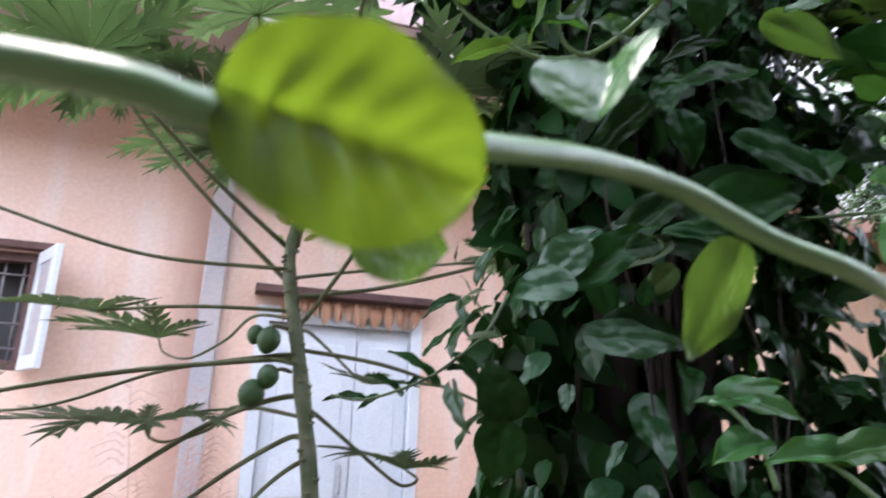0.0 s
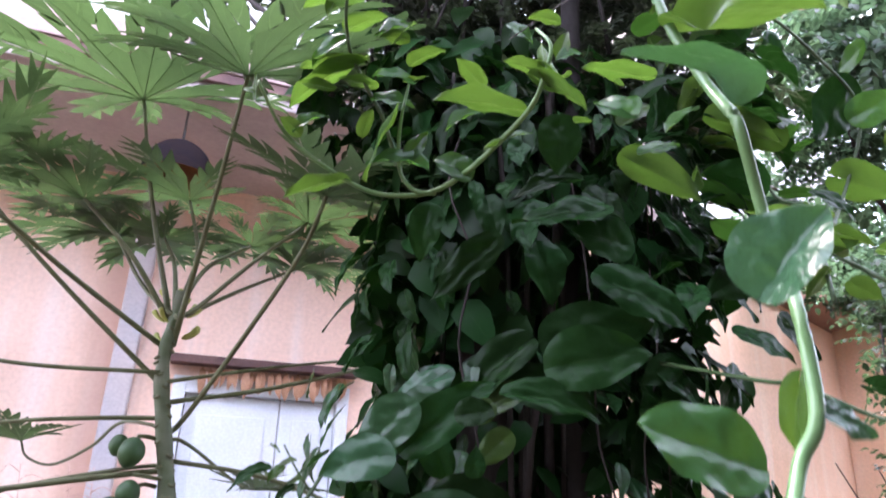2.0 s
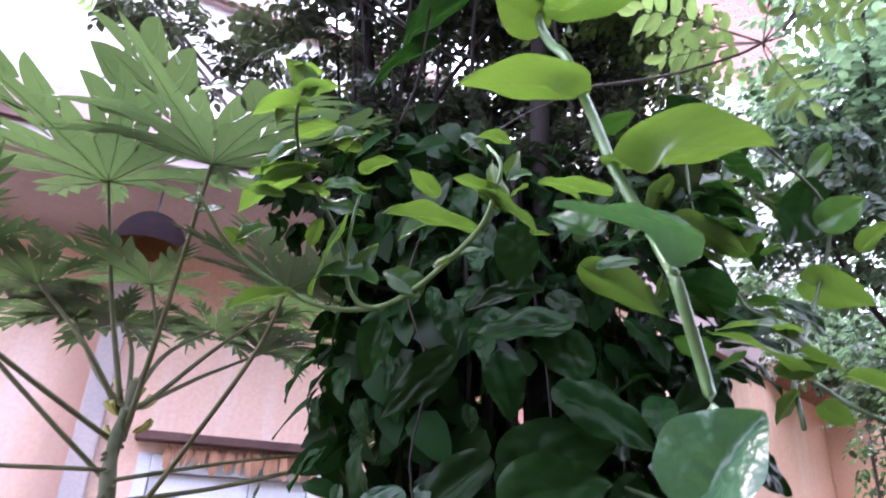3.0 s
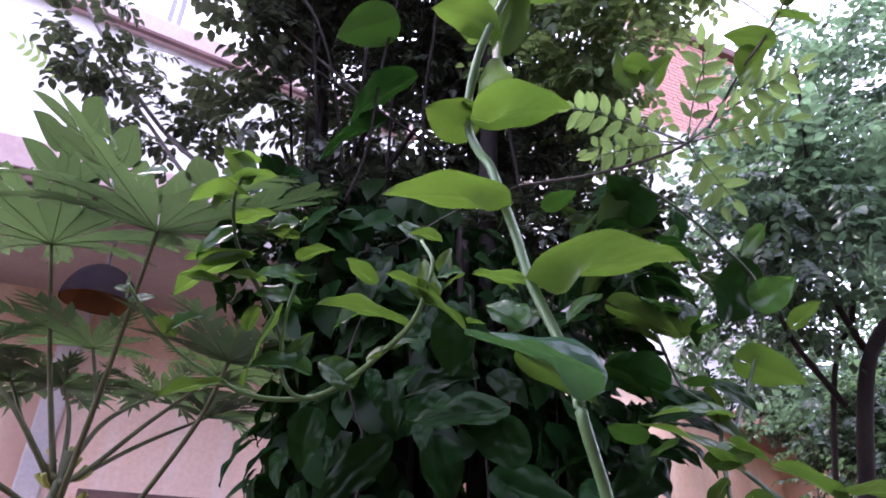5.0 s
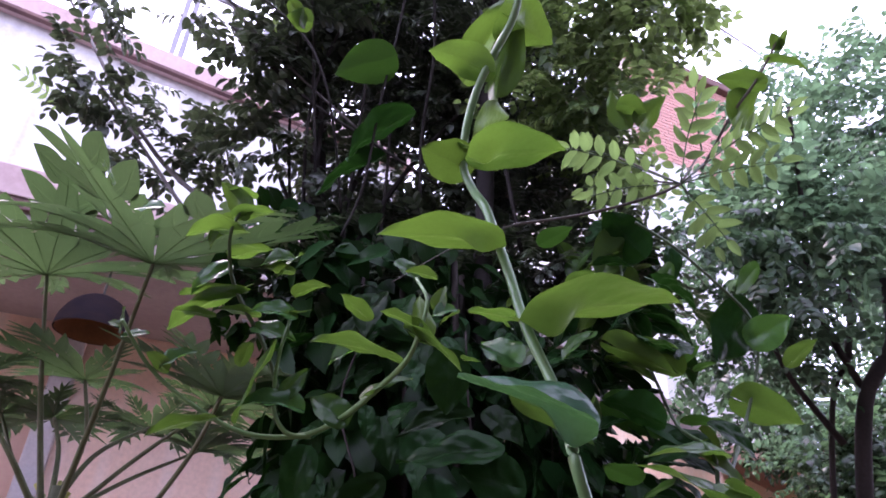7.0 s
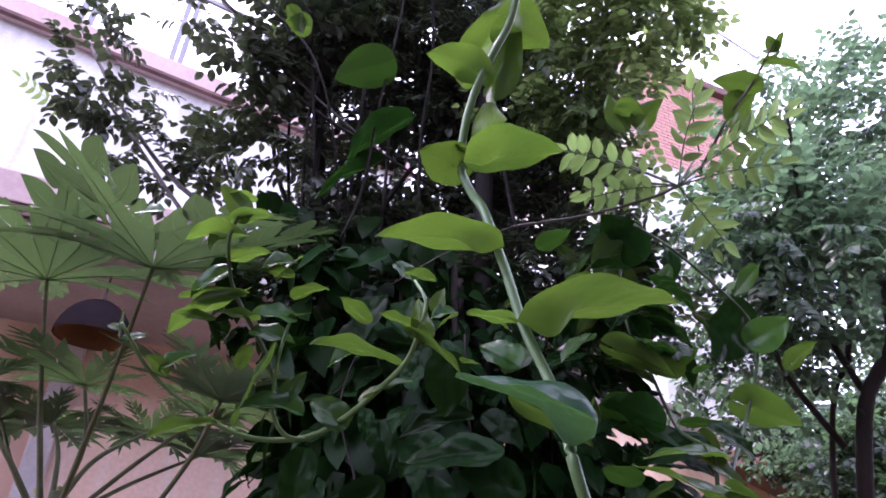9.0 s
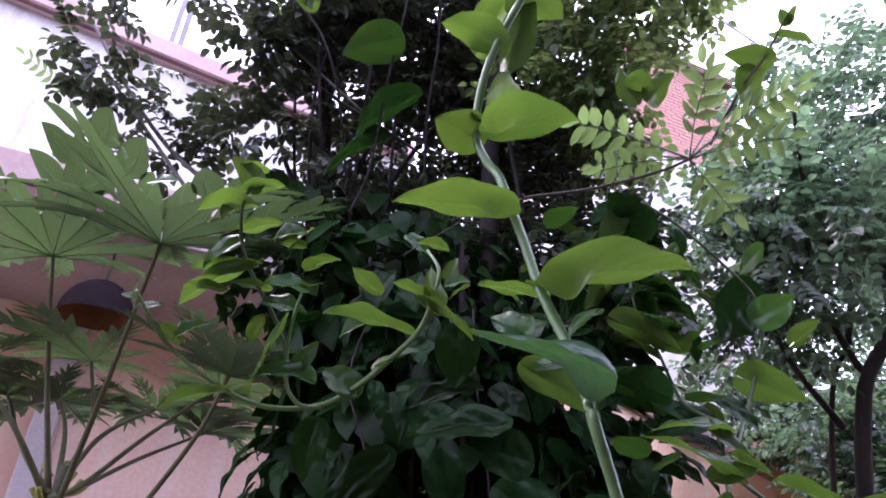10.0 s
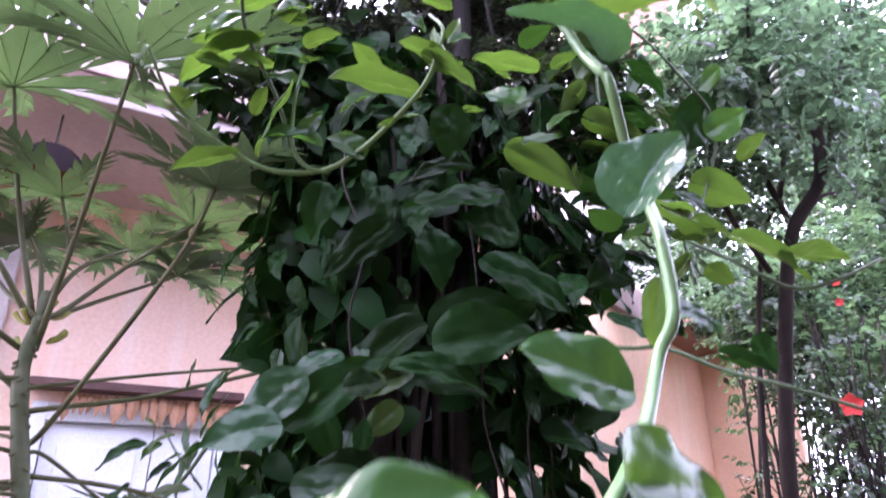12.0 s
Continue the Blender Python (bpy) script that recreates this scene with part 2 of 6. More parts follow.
def part(name, bm, material, parent, label="", smooth=False):
    me = bpy.data.meshes.new(name)
    bm.to_mesh(me)
    bm.free()
    if smooth:
        me.polygons.foreach_set("use_smooth", [True] * len(me.polygons))
    me.materials.append(material)
    ob = new(name, me)
    ob.parent = parent
    return tagged(ob, label)


def box_bm(x0, x1, y0, y1, z0, z1, bevel=0.0, bm=None):
    bm = bm or bmesh.new()
    r = bmesh.ops.create_cube(bm, size=1.0, matrix=Matrix.LocRotScale(((x0 + x1) / 2, (y0 + y1) / 2, (z0 + z1) / 2), None, (x1 - x0, y1 - y0, z1 - z0)))
    if bevel:
        edges = list({e for v in r["verts"] for e in v.link_edges})
        bmesh.ops.bevel(bm, geom=edges, offset=bevel, segments=2, affect="EDGES", profile=0.5)
    return bm


def thing(name, label, category, at=(0, 0, 0), group="", kind=""):
    ob = new(name)
    ob.location = at
    ob.empty_display_size = 0.05
    return tagged(ob, label, category, group, kind)


def spline(points, steps=6):
    """Catmull-Rom through the points."""
    p = [Vector(q) for q in points]
    p = [2 * p[0] - p[1]] + p + [2 * p[-1] - p[-2]]
    out = []
    for i in range(1, len(p) - 2):
        a, b, c, d = p[i - 1], p[i], p[i + 1], p[i + 2]
        for s in range(steps):
            t = s / steps
            out.append(0.5 * (2 * b + (c - a) * t + (2 * a - 5 * b + 4 * c - d) * t * t + (3 * b - 3 * c + d - a) * t ** 3))
    return out + [p[-2]]


def tube_data(path, r0, r1, sides=8, swell=None):
    verts, faces = [], []
    n = len(path)
    up = Vector((0.13, 0.31, 0.94))
    for i, q in enumerate(path):
        d = (path[min(i + 1, n - 1)] - path[max(i - 1, 0)]).normalized()
        a = d.cross(up)
        a = a.normalized() if a.length > 1e-4 else d.orthogonal().normalized()
        b = d.cross(a)
        r = r0 + (r1 - r0) * i / max(n - 1, 1)
        if swell:
            r *= swell(i / max(n - 1, 1))
        for k in range(sides):
            t = 2 * math.pi * k / sides
            verts.append(q + r * (math.cos(t) * a + math.sin(t) * b))
    for i in range(n - 1):
        for k in range(sides):
            faces.append((i * sides + k, i * sides + (k + 1) % sides, (i + 1) * sides + (k + 1) % sides, (i + 1) * sides + k))
    faces.append(tuple(range(sides - 1, -1, -1)))
    faces.append(tuple((n - 1) * sides + k for k in range(sides)))
    return verts, faces


def tube(name, points, r0, r1, material, parent=None, sides=8, steps=6, swell=None):
    v, f = tube_data(spline(points, steps), r0, r1, sides, swell)
    return mesh_object(name, v, f, material, parent, smooth=True)


def heart_profile(v):
    """Half width of a heart-shaped blade with a drawn-out tip, v from base 0 to tip 1."""
    return 2.3 * v ** 0.42 * max(0.0, 1.0 - v) ** 1.0


def round_profile(v):
    return 1.86 * v ** 0.40 * max(0.0, 1.0 - v) ** 0.62


def oval_profile(v):
    return max(0.0, math.sin(math.pi * v ** 0.8)) ** 0.8


def blade_data(length=1.0, width=0.75, fold=0.25, curl=0.25, wave=0.03, nu=6, nv=9, profile=heart_profile, lobe=0.08, seed=0, ribs=0.0, dip=0.0, crumple=0.0):
    """A leaf blade along +Y from the petiole, faces +Z. fold lifts the sides, curl bends the tip down, lobe pulls the base back beside the stalk,
    dip draws the blade down to its stalk like a funnel, ribs swells the fields between the side veins, crumple wrinkles it."""
    rng = random.Random(seed)
    ph = rng.random() * 6
    skew, sway = rng.uniform(-0.06, 0.06), rng.uniform(-0.05, 0.05)
    verts, uvs, faces = [], [], []
    for j in range(nv + 1):
        v = (j / nv) ** 1.35
        w = profile(v) * width / 2
        for i in range(nu + 1):
            u = i / nu * 2 - 1
            x = u * w * (1 + skew * (1 if u > 0 else -1)) + sway * math.sin(math.pi * v) * width
            y = v - lobe * abs(u) ** 1.5 * (1 - v) ** 3 * 2.2
            off = u * w
            z = fold * (math.sqrt(off * off + 0.0009) - 0.03) * (1 - 0.3 * abs(u)) - curl * v * v
            z += wave * math.sin(5 * v + ph + 2.5 * u) * abs(u) ** 1.5 + 0.7 * wave * math.sin(13 * v + 3 * ph + (1.5 if u > 0 else 0)) * abs(u) ** 3
            z += ribs * abs(math.sin(math.pi * (5.0 * v - 1.9 * abs(u) ** 0.8 + 0.15 * ph))) * min(1.0, 4 * abs(u)) * (1.1 - abs(u)) * (1 - v * v)
            if dip:
                z += dip * (1 - math.exp(-(off * off + 0.6 * y * y) / 0.018))
            if crumple:
                z += crumple * noise.noise(Vector((5.5 * off + ph, 5.5 * y, ph))) + 0.2 * crumple * noise.noise(Vector((12 * off, 12 * y, 2 * ph)))
            verts.append(Vector((x * length, y * length, z * length)))
            uvs.append((i / nu, v))
    for j in range(nv):
        for i in range(nu):
            a = j * (nu + 1) + i
            faces.append((a, a + 1, a + nu + 2, a + nu + 1))
    return verts, faces, uvs


def blade_mesh(name, material, **kw):
    v, f, uv = blade_data(**kw)
    me = bpy.data.meshes.new(name)
    me.from_pydata(v, [], f)
    layer = me.uv_layers.new(name="UVMap")
    for loop in me.loops:
        layer.data[loop.index].uv = uv[loop.vertex_index]
    me.polygons.foreach_set("use_smooth", [True] * len(me.polygons))
    me.materials.append(material)
    return me


def blade_pose(base, tip, facing):
    """Pose whose +Y runs from base to tip and whose +Z leans to facing."""
    y = (Vector(tip) - Vector(base)).normalized()
    f = Vector(facing)
    x = y.cross(f)
    x = x.normalized() if x.length > 1e-4 else y.orthogonal().normalized()
    z = x.cross(y)
    m = Matrix((x, y, z)).transposed().to_4x4()
    m.translation = base
    return m


# ---- the house ----
tagged(mesh_object("ground", [(-400, -400, 0), (400, -400, 0), (400, 400, 0), (-400, 400, 0)], [(0, 1, 2, 3)], SOIL), "dark bare garden soil", "ground", kind="structure")

WALL_Y = 4.0
wall = new("wall_north", None)
tagged(wall, "peach limewashed house wall with stains", "wall", kind="structure")


def wall_piece(x0, x1, z0, z1, paint=PEACH):
    part("wall_panel", box_bm(x0, x1, WALL_Y, WALL_Y + 0.23, z0, z1), paint, wall)


DX0, DX1, DZ = 0.06, 1.04, 2.03
WX0, WX1, WZ0, WZ1 = -2.0, -1.08, 1.58, 2.2
wall_piece(-4.5, WX0, 0, 3.3)
wall_piece(WX1, -0.2, 0, 3.3, PEACH_STAINED)
wall_piece(-0.2, DX0, 0, 3.3)
wall_piece(WX0, WX1, 0, WZ0)
wall_piece(WX0, WX1, WZ1, 3.3)
wall_piece(DX0, DX1, DZ, 3.3)
wall_piece(DX1, 3.2, 0, 3.3)

# unseen wall behind the camera, added to dim the creeper's front
tagged(part("blocker_south", box_bm(-7, 7, -0.75, -0.55, 0, 4.0), BLOCKER_GREY, None), "unseen dark wall added to block sky light", "wall", kind="structure")

roof = tagged(new("roof_slab", None), "grey cement roof overhang with pink edge", "roof", kind="structure")
part("slab", box_bm(-4.6, 2.6, 2.9, 4.3, 3.16, 3.40, 0.008), SOFFIT, roof)
part("drip_edge", box_bm(-4.6, 2.6, 2.87, 2.9, 3.22, 3.27, 0.004), DARK_EDGE, roof)
part("fascia", box_bm(-4.6, 2.6, 2.86, 2.897, 3.272, 3.42, 0.006), PINK, roof)

upper = tagged(new("wall_upper", None), "weathered white upper storey wall with pink ledge", "wall", kind="structure")
UPPER_POSE = pose(-0.5, 4.22, 0, 0, 0, 7.8) @ pose(0.5, -4.22, 0)
upper.matrix_world = UPPER_POSE
part("wall_panel", box_bm(-4.5, 1.9, 4.32, 4.55, 3.4, 5.39), WHITE_WALL, upper)
part("ledge", box_bm(-4.5, 1.95, 4.22, 4.56, 5.392, 5.56, 0.01), PINK, upper)
part("drip_edge", box_bm(-4.5, 1.95, 4.213, 4.26, 5.375, 5.405, 0.004), DARK_EDGE, upper)

# house details

wing = tagged(new("wall_wing", None), "peach house wing wall under a grey concrete beam", "wall", kind="structure")
wing.matrix_world = pose(2.35, 2.98, 0, 0, 0, 25)
part("wall_panel", box_bm(0, 3.9, 0.06, 0.3, 0, 3.0), ORANGE, wing)
part("beam", box_bm(0, 2.45, 0.0, 0.32, 2.98, 3.27, 0.01), MAUVE, wing)
part("eave", box_bm(2.46, 3.6, -0.45, 0.32, 3.002, 3.14, 0.01), EAVE, wing)

corner = tagged(new("wall_corner", None), "peach house wall under a sloping brown verge", "wall", kind="structure")
corner.matrix_world = pose(5.8, 4.7, 0, 0, 0, -64)
bm = box_bm(0.05, 0.85, 0.0, 0.24, 0, 3.0)
for q in bm.verts:
    if q.co.z > 2.0:
        q.co.z += 0.238 * q.co.x
part("wall_panel", bm, ORANGE, corner)
part("verge", box_bm(-0.1, 0.95, -0.34, 0.3, 0.004, 0.12, 0.01), EAVE, corner).matrix_local = pose(0, 0, 3.0, 0, -13.4, 0)

window = tagged(new("window_1", None), "dark barred window with open white wooden shutter", "window", kind="structure")
# near-black sheet paints the darkness of the room behind the bars
part("unlit_room_panel", box_bm(WX0, WX1, 4.2, 4.23, WZ0, WZ1), WINDOW_DARK, window)
for x0, x1, z0, z1 in ((WX0, WX1, WZ1 - 0.05, WZ1), (WX0, WX1, WZ0, WZ0 + 0.05), (WX0, WX0 + 0.05, WZ0 + 0.05, WZ1 - 0.05), (WX1 - 0.05, WX1, WZ0 + 0.05, WZ1 - 0.05)):
    part("window_frame", box_bm(x0, x1, 4.005, 4.08, z0, z1, 0.004), DARK_EDGE, window)
for i in range(9):
    x = WX0 + 0.05 + (i + 0.5) * 0.092
    tube("bar", [(x, 4.06, WZ0 + 0.05), (x, 4.06, WZ1 - 0.05)], 0.006, 0.006, IRON, window, 6, 1)
for i in range(4):
    z = WZ0 + 0.05 + (i + 0.5) * 0.13
    tube("bar", [(WX0 + 0.05, 4.052, z), (WX1 - 0.05, 4.052, z)], 0.006, 0.006, IRON, window, 6, 1)
part("window_hood", box_bm(WX0 - 0.08, WX1 + 0.06, 3.93, 4.0, WZ1 + 0.01, WZ1 + 0.05, 0.005), DARK_EDGE, window)
shutter = new("shutter", None)
shutter.parent = window
shutter.matrix_local = pose(WX1 + 0.0, 3.985, 0, 0, 0, -62)
for x0, x1, z0, z1 in ((0, 0.32, WZ1 - 0.07, WZ1), (0, 0.32, WZ0, WZ0 + 0.07), (0, 0.06, WZ0 + 0.07, WZ1 - 0.07), (0.26, 0.32, WZ0 + 0.07, WZ1 - 0.07)):
    part("shutter_frame", box_bm(x0, x1, -0.016, 0.016, z0, z1, 0.003), DOOR_WHITE, shutter)
part("shutter_panel", box_bm(0.06, 0.26, -0.006, 0.006, WZ0 + 0.07, WZ1 - 0.07), PIPE_GREY, shutter)

door = tagged(new("door_1", None), "closed white double door with raised panels", "door", kind="structure")
for x0, x1, z0, z1 in ((DX0, DX0 + 0.07, 0, DZ), (DX1 - 0.07, DX1, 0, DZ), (DX0 + 0.07, DX1 - 0.07, DZ - 0.09, DZ)):
    part("door_frame", box_bm(x0, x1, 3.985, 4.1, z0, z1, 0.005), DOOR_WHITE, door)
part("door_backing", box_bm(DX0 + 0.07, DX1 - 0.07, 4.085, 4.1, 0.0, DZ - 0.09), DARK_EDGE, door)
MID = (DX0 + DX1) / 2 + 0.1
for x0, x1 in ((DX0 + 0.075, MID - 0.003), (MID + 0.003, DX1 - 0.075)):
    leaf = part("door_leaf", box_bm(x0, x1, 4.03, 4.07, 0.01, DZ - 0.095, 0.004), DOOR_WHITE, door)
    for z0, z1 in ((0.15, 0.85), (0.98, DZ - 0.2)):
        part("door_panel", box_bm(x0 + 0.07, x1 - 0.07, 4.018, 4.032, z0, z1, 0.006), DOOR_WHITE, leaf)
tube("door_handle", [(MID - 0.05, 4.02, 1.0), (MID - 0.05, 3.985, 1.02), (MID - 0.05, 3.985, 1.13), (MID - 0.05, 4.02, 1.15)], 0.007, 0.007, IRON, door)
tagged(part("door_hood", box_bm(0.03, 1.07, 3.86, 4.0, 2.085, 2.13, 0.006), DARK_EDGE, None), "dark thin concrete hood over a door", "door hood", kind="structure")

# dried leaf garland under the hood
garland = thing("leaf_garland", "garland of dried brown mango leaves over a door", "garland")
tube("string", [(0.2, 3.93, 2.06), (0.6, 3.93, 2.045), (1.0, 3.93, 2.06)], 0.003, 0.003, DRY_LEAF, garland, 5)
rng = random.Random(5)
dry = blade_mesh("dry_leaf", DRY_LEAF, width=0.36, fold=0.5, curl=0.2, profile=oval_profile, nu=2, nv=4, seed=3)
for i in range(22):
    ob = new("dry_leaf", dry)
    ob.parent = garland
    x = 0.2 + i * 0.0375 + rng.uniform(-0.008, 0.008)
    s = rng.uniform(0.09, 0.15)
    ob.matrix_local = blade_pose((x, 3.925 + rng.uniform(-0.008, 0.008), 2.058), (x + rng.uniform(-0.01, 0.01), 3.93, 1.9), (rng.uniform(-0.8, 0.8), -1, 0)) @ Matrix.Diagonal((s, s, s, 1))

# drain pipe band beside the door
tagged(part("drain_pipe", box_bm(-0.26, -0.14, 3.93, 4.0, 0, 3.1, 0.012), PIPE_GREY, None), "grey painted drain pipe boxing on a wall", "drain pipe")


# upturned basket hung under the roof
basket = thing("hanging_basket", "dark upturned basket hanging under the roof overhang", "basket", (-0.04, 3.1, 2.82))
for r0, m, nm in ((0.158, BASKET, "shell"), (0.151, RUST, "lining")):
    bm = bmesh.new()
    rings = []
    for k in range(9):
        a = math.pi / 2 * k / 8
        rings.append([bm.verts.new((r0 * math.cos(a) * math.cos(t * math.pi / 12), r0 * math.cos(a) * math.sin(t * math.pi / 12), (r0 + 0.02) * math.sin(a))) for t in range(24)])
    for p, q in zip(rings[:-1], rings[1:]):
        for k in range(24):
            bm.faces.new((p[k], p[(k + 1) % 24], q[(k + 1) % 24], q[k]))
    part(nm, bm, m, basket, smooth=True)
tube("cord", [(0, 0, 0.16), (0, 0, 0.25), (0, 0, 0.345)], 0.006, 0.006, WIRE, basket, 6, 2)

# dry weeds before the wall
weed = thing("dry_weed", "feathery dry pinkish weed in front of the wall", "weed")
rs = random.Random(17)
for i in range(9):
    x, y = rs.uniform(-0.5, -0.05), rs.uniform(3.5, 3.8)
    top = Vector((x + rs.uniform(-0.15, 0.15), y, rs.uniform(1.1, 1.55)))
    tube("stalk", [(x, y, 0), (x + 0.02, y, 0.6), top], 0.004, 0.002, STRAW, weed, 5, 4)
    for k in range(16):
        b = Vector((x, y, 0.0)).lerp(top, 0.6 + 0.4 * k / 16)
        a = rs.choice((-1, 1))
        tube("frond", [b, b + Vector((a * 0.05, rs.uniform(-0.02, 0.02), 0.03)), b + Vector((a * rs.uniform(0.08, 0.15), rs.uniform(-0.04, 0.04), -0.01))], 0.0022, 0.001, STRAW, weed, 4, 3)

# bare bulb on the wall under the roof
bulb = thing("ceiling_lamp", "small white bulb in a holder under the roof", "lamp", (1.02, 3.6, 3.08))
part("holder", box_bm(-0.02, 0.02, -0.03, 0.03, 0.0, 0.08, 0.006), DOOR_WHITE, bulb)
bm = bmesh.new()
bmesh.ops.create_uvsphere(bm, u_segments=14, v_segments=10, radius=0.03, matrix=Matrix.Translation((0, -0.005, -0.03)) @ Matrix.Diagonal((1, 1, 1.25, 1)))
part("bulb", bm, DOOR_WHITE, bulb, smooth=True)

# railing over the ledge
railing = thing("railing", "grey metal railing with wire mesh on a ledge", "railing")
railing.matrix_world = UPPER_POSE @ pose(0, 0, -0.02)
for i in range(8):
    x = -4.3 + i * 0.68
    for dx in (-0.034, 0.034):
        part("post", box_bm(x + dx - 0.022, x + dx + 0.022, 4.33, 4.39, 5.58, 6.5, 0.004), RAIL_METAL, railing)
for z in (5.6, 6.48):
    part("rail", box_bm(-4.45, 1.9, 4.345, 4.375, z, z + 0.05, 0.004), RAIL_METAL, railing)
v, f = [], []
for i in range(106):
    x = -4.4 + i * 0.06
    a, b = tube_data([Vector((x, 4.36, 5.63)), Vector((x, 4.36, 6.48))], 0.004, 0.004, 3)
    f += [tuple(k + len(v) for k in q) for q in b]
    v += a
for i in range(14):
    z = 5.66 + i * 0.06
    a, b = tube_data([Vector((-4.45, 4.36, z)), Vector((1.9, 4.36, z))], 0.004, 0.004, 3)
    f += [tuple(k + len(v) for k in q) for q in b]
    v += a
tagged(mesh_object("wire_mesh", v, f, RAIL_METAL, railing), kind="stuff")

# brick house beyond and wires
brick_house = thing("brick_house", "distant red brick house with a flat roof", "house")
BX, BY, BZ = 6.87, 7.0, 11.55
part("wall", box_bm(BX, BX + 2.68, BY, BY + 5, BZ - 2.4, BZ), MORTAR, brick_house)
part("lower_wall", box_bm(BX, BX + 2.68, BY + 0.004, BY + 5, 0.0, BZ - 2.404), WHITE_WALL, brick_house, "white plastered lower storeys")
part("roof", box_bm(BX - 0.1, BX + 2.73, BY - 0.15, BY + 5, BZ + 0.002, BZ + 0.2, 0.02), DARK_EDGE, brick_house)
brick_mesh = bpy.data.meshes.new("brick")
brick_mesh.from_pydata([(a, 0.012 * d, e) for d in (0, 1) for a, e in ((0, 0), (0.225, 0), (0.225, 0.068), (0, 0.068))], [], [(0, 1, 2, 3), (0, 4, 5, 1), (1, 5, 6, 2), (2, 6, 7, 3), (3, 7, 4, 0)])
brick_mesh.materials.append(BRICK)
rb = random.Random(4)
for r in range(28):
    for c in range(11 if r % 2 == 0 else 10):
        ob = new("brick", brick_mesh)
        ob.parent = brick_house
        ob.location = (BX + 0.01 + c * 0.243 + (0.12 if r % 2 else 0.0), BY - 0.012 - rb.uniform(0, 0.004), BZ - 0.09 - r * 0.083)
for k in range(4):
    z = (0.0, 0.06, 0.09, 0.17)[k]
    w = tube("overhead_wire", [(-3, 4.2, 11.0 + z), (5.56, 4.2, 9.02 + z), (7.51, 4.2, 8.55 + 0.8 * z), (14, 4.2, 7.1 + z)], 0.010, 0.010, RAIL_METAL, None, 5)
    tagged(w, "thin dark overhead cable crossing the sky", "cable", "overhead cables")


# ---- vines ----
BROWN_STEM = stem_material("brown_stem", (0.045, 0.034, 0.03), (0.075, 0.06, 0.05), 0.6)


def blade_set(name, material, fold, curl, wave, n=4, profile=heart_profile, lobe=0.1, ribs=0.0, dip=0.0, crumple=0.0):
    nu, nv = (18, 30) if ribs or crumple else (8, 12)
    return [blade_mesh(name, material, width=1.0, fold=fold * (0.7 + 0.2 * i), curl=curl * (0.6 + 0.25 * i), wave=wave, nu=nu, nv=nv, lobe=lobe, profile=profile, seed=i, ribs=ribs, dip=dip, crumple=crumple) for i in range(n)]


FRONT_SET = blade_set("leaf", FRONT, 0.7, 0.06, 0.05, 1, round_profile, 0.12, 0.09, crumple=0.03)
YOUNG_SET = blade_set("leaf", YOUNG, 0.3, 0.2, 0.05, lobe=0.14, ribs=0.008, dip=0.06)
FUNNEL_SET = blade_set("leaf", YOUNG, 0.25, 0.12, 0.03, 2, lobe=0.085, ribs=0.006, dip=0.2)
TROUGH_SET = blade_set("leaf", WET, 0.95, 0.05, 0.03, 1, lobe=0.08, ribs=0.012, dip=0.24, crumple=0.03)
CUP_SET = blade_set("leaf", GLOSSY, 0.5, 0.22, 0.06, ribs=0.01, dip=0.05, crumple=0.02)
FOLDED_SET = blade_set("leaf", GLOSSY, 1.9, 0.1, 0.02, ribs=0.01, crumple=0.02)
FLAT_SET = blade_set("leaf", GLOSSY, 0.6, 0.15, 0.06, lobe=0.09, ribs=0.034, crumple=0.02, profile=round_profile)
HALF_SET = blade_set("leaf", WET, 2.2, 0.12, 0.05, 1, lobe=0.20, ribs=0.045, crumple=0.05)
WET_SET = blade_set("leaf", WET, 0.4, 0.2, 0.09, ribs=0.035, crumple=0.035)
SHADE_SET = blade_set("leaf", SHADE, 0.2, 0.2, 0.03, ribs=0.004)
DEEP_SET = blade_set("leaf", DEEP, 0.25, 0.22, 0.05, lobe=0.16, ribs=0.012, crumple=0.03)
MATURE_SET = blade_set("leaf", MATURE, 0.25, 0.25, 0.05, 6, lobe=0.14, ribs=0.012, dip=0.04, crumple=0.045)


def vine_leaf(parent, base, tip, facing, ratio, meshes, stalk=None, name="leaf"):
    ob = new(name, meshes[int(abs(base[0]) * 997 + abs(base[1]) * 613 + abs(base[2]) * 211) % len(meshes)])
    ob.parent = parent
    s = (Vector(tip) - Vector(base)).length
    ob.matrix_local = blade_pose(base, tip, facing) @ Matrix.Diagonal((s * ratio, s, s * 0.8, 1))
    if stalk:
        a, b = Vector(stalk), Vector(base)
        into = (Vector(tip) - b).normalized() * 0.03 * s / 0.1
        under = Vector(facing).normalized() * (-0.004)
        r = 0.0016 + 0.011 * s
        v, f = tube_data(spline([a, (a + b) / 2 - into * 0.4, b, b + into * 0.08 + under * 0.3], 3), r, r * 0.5, 7)
        mesh_object("petiole", v, f, SHOOT_STEM, ob, smooth=True).matrix_parent_inverse = ob.matrix_local.inverted()
    return ob


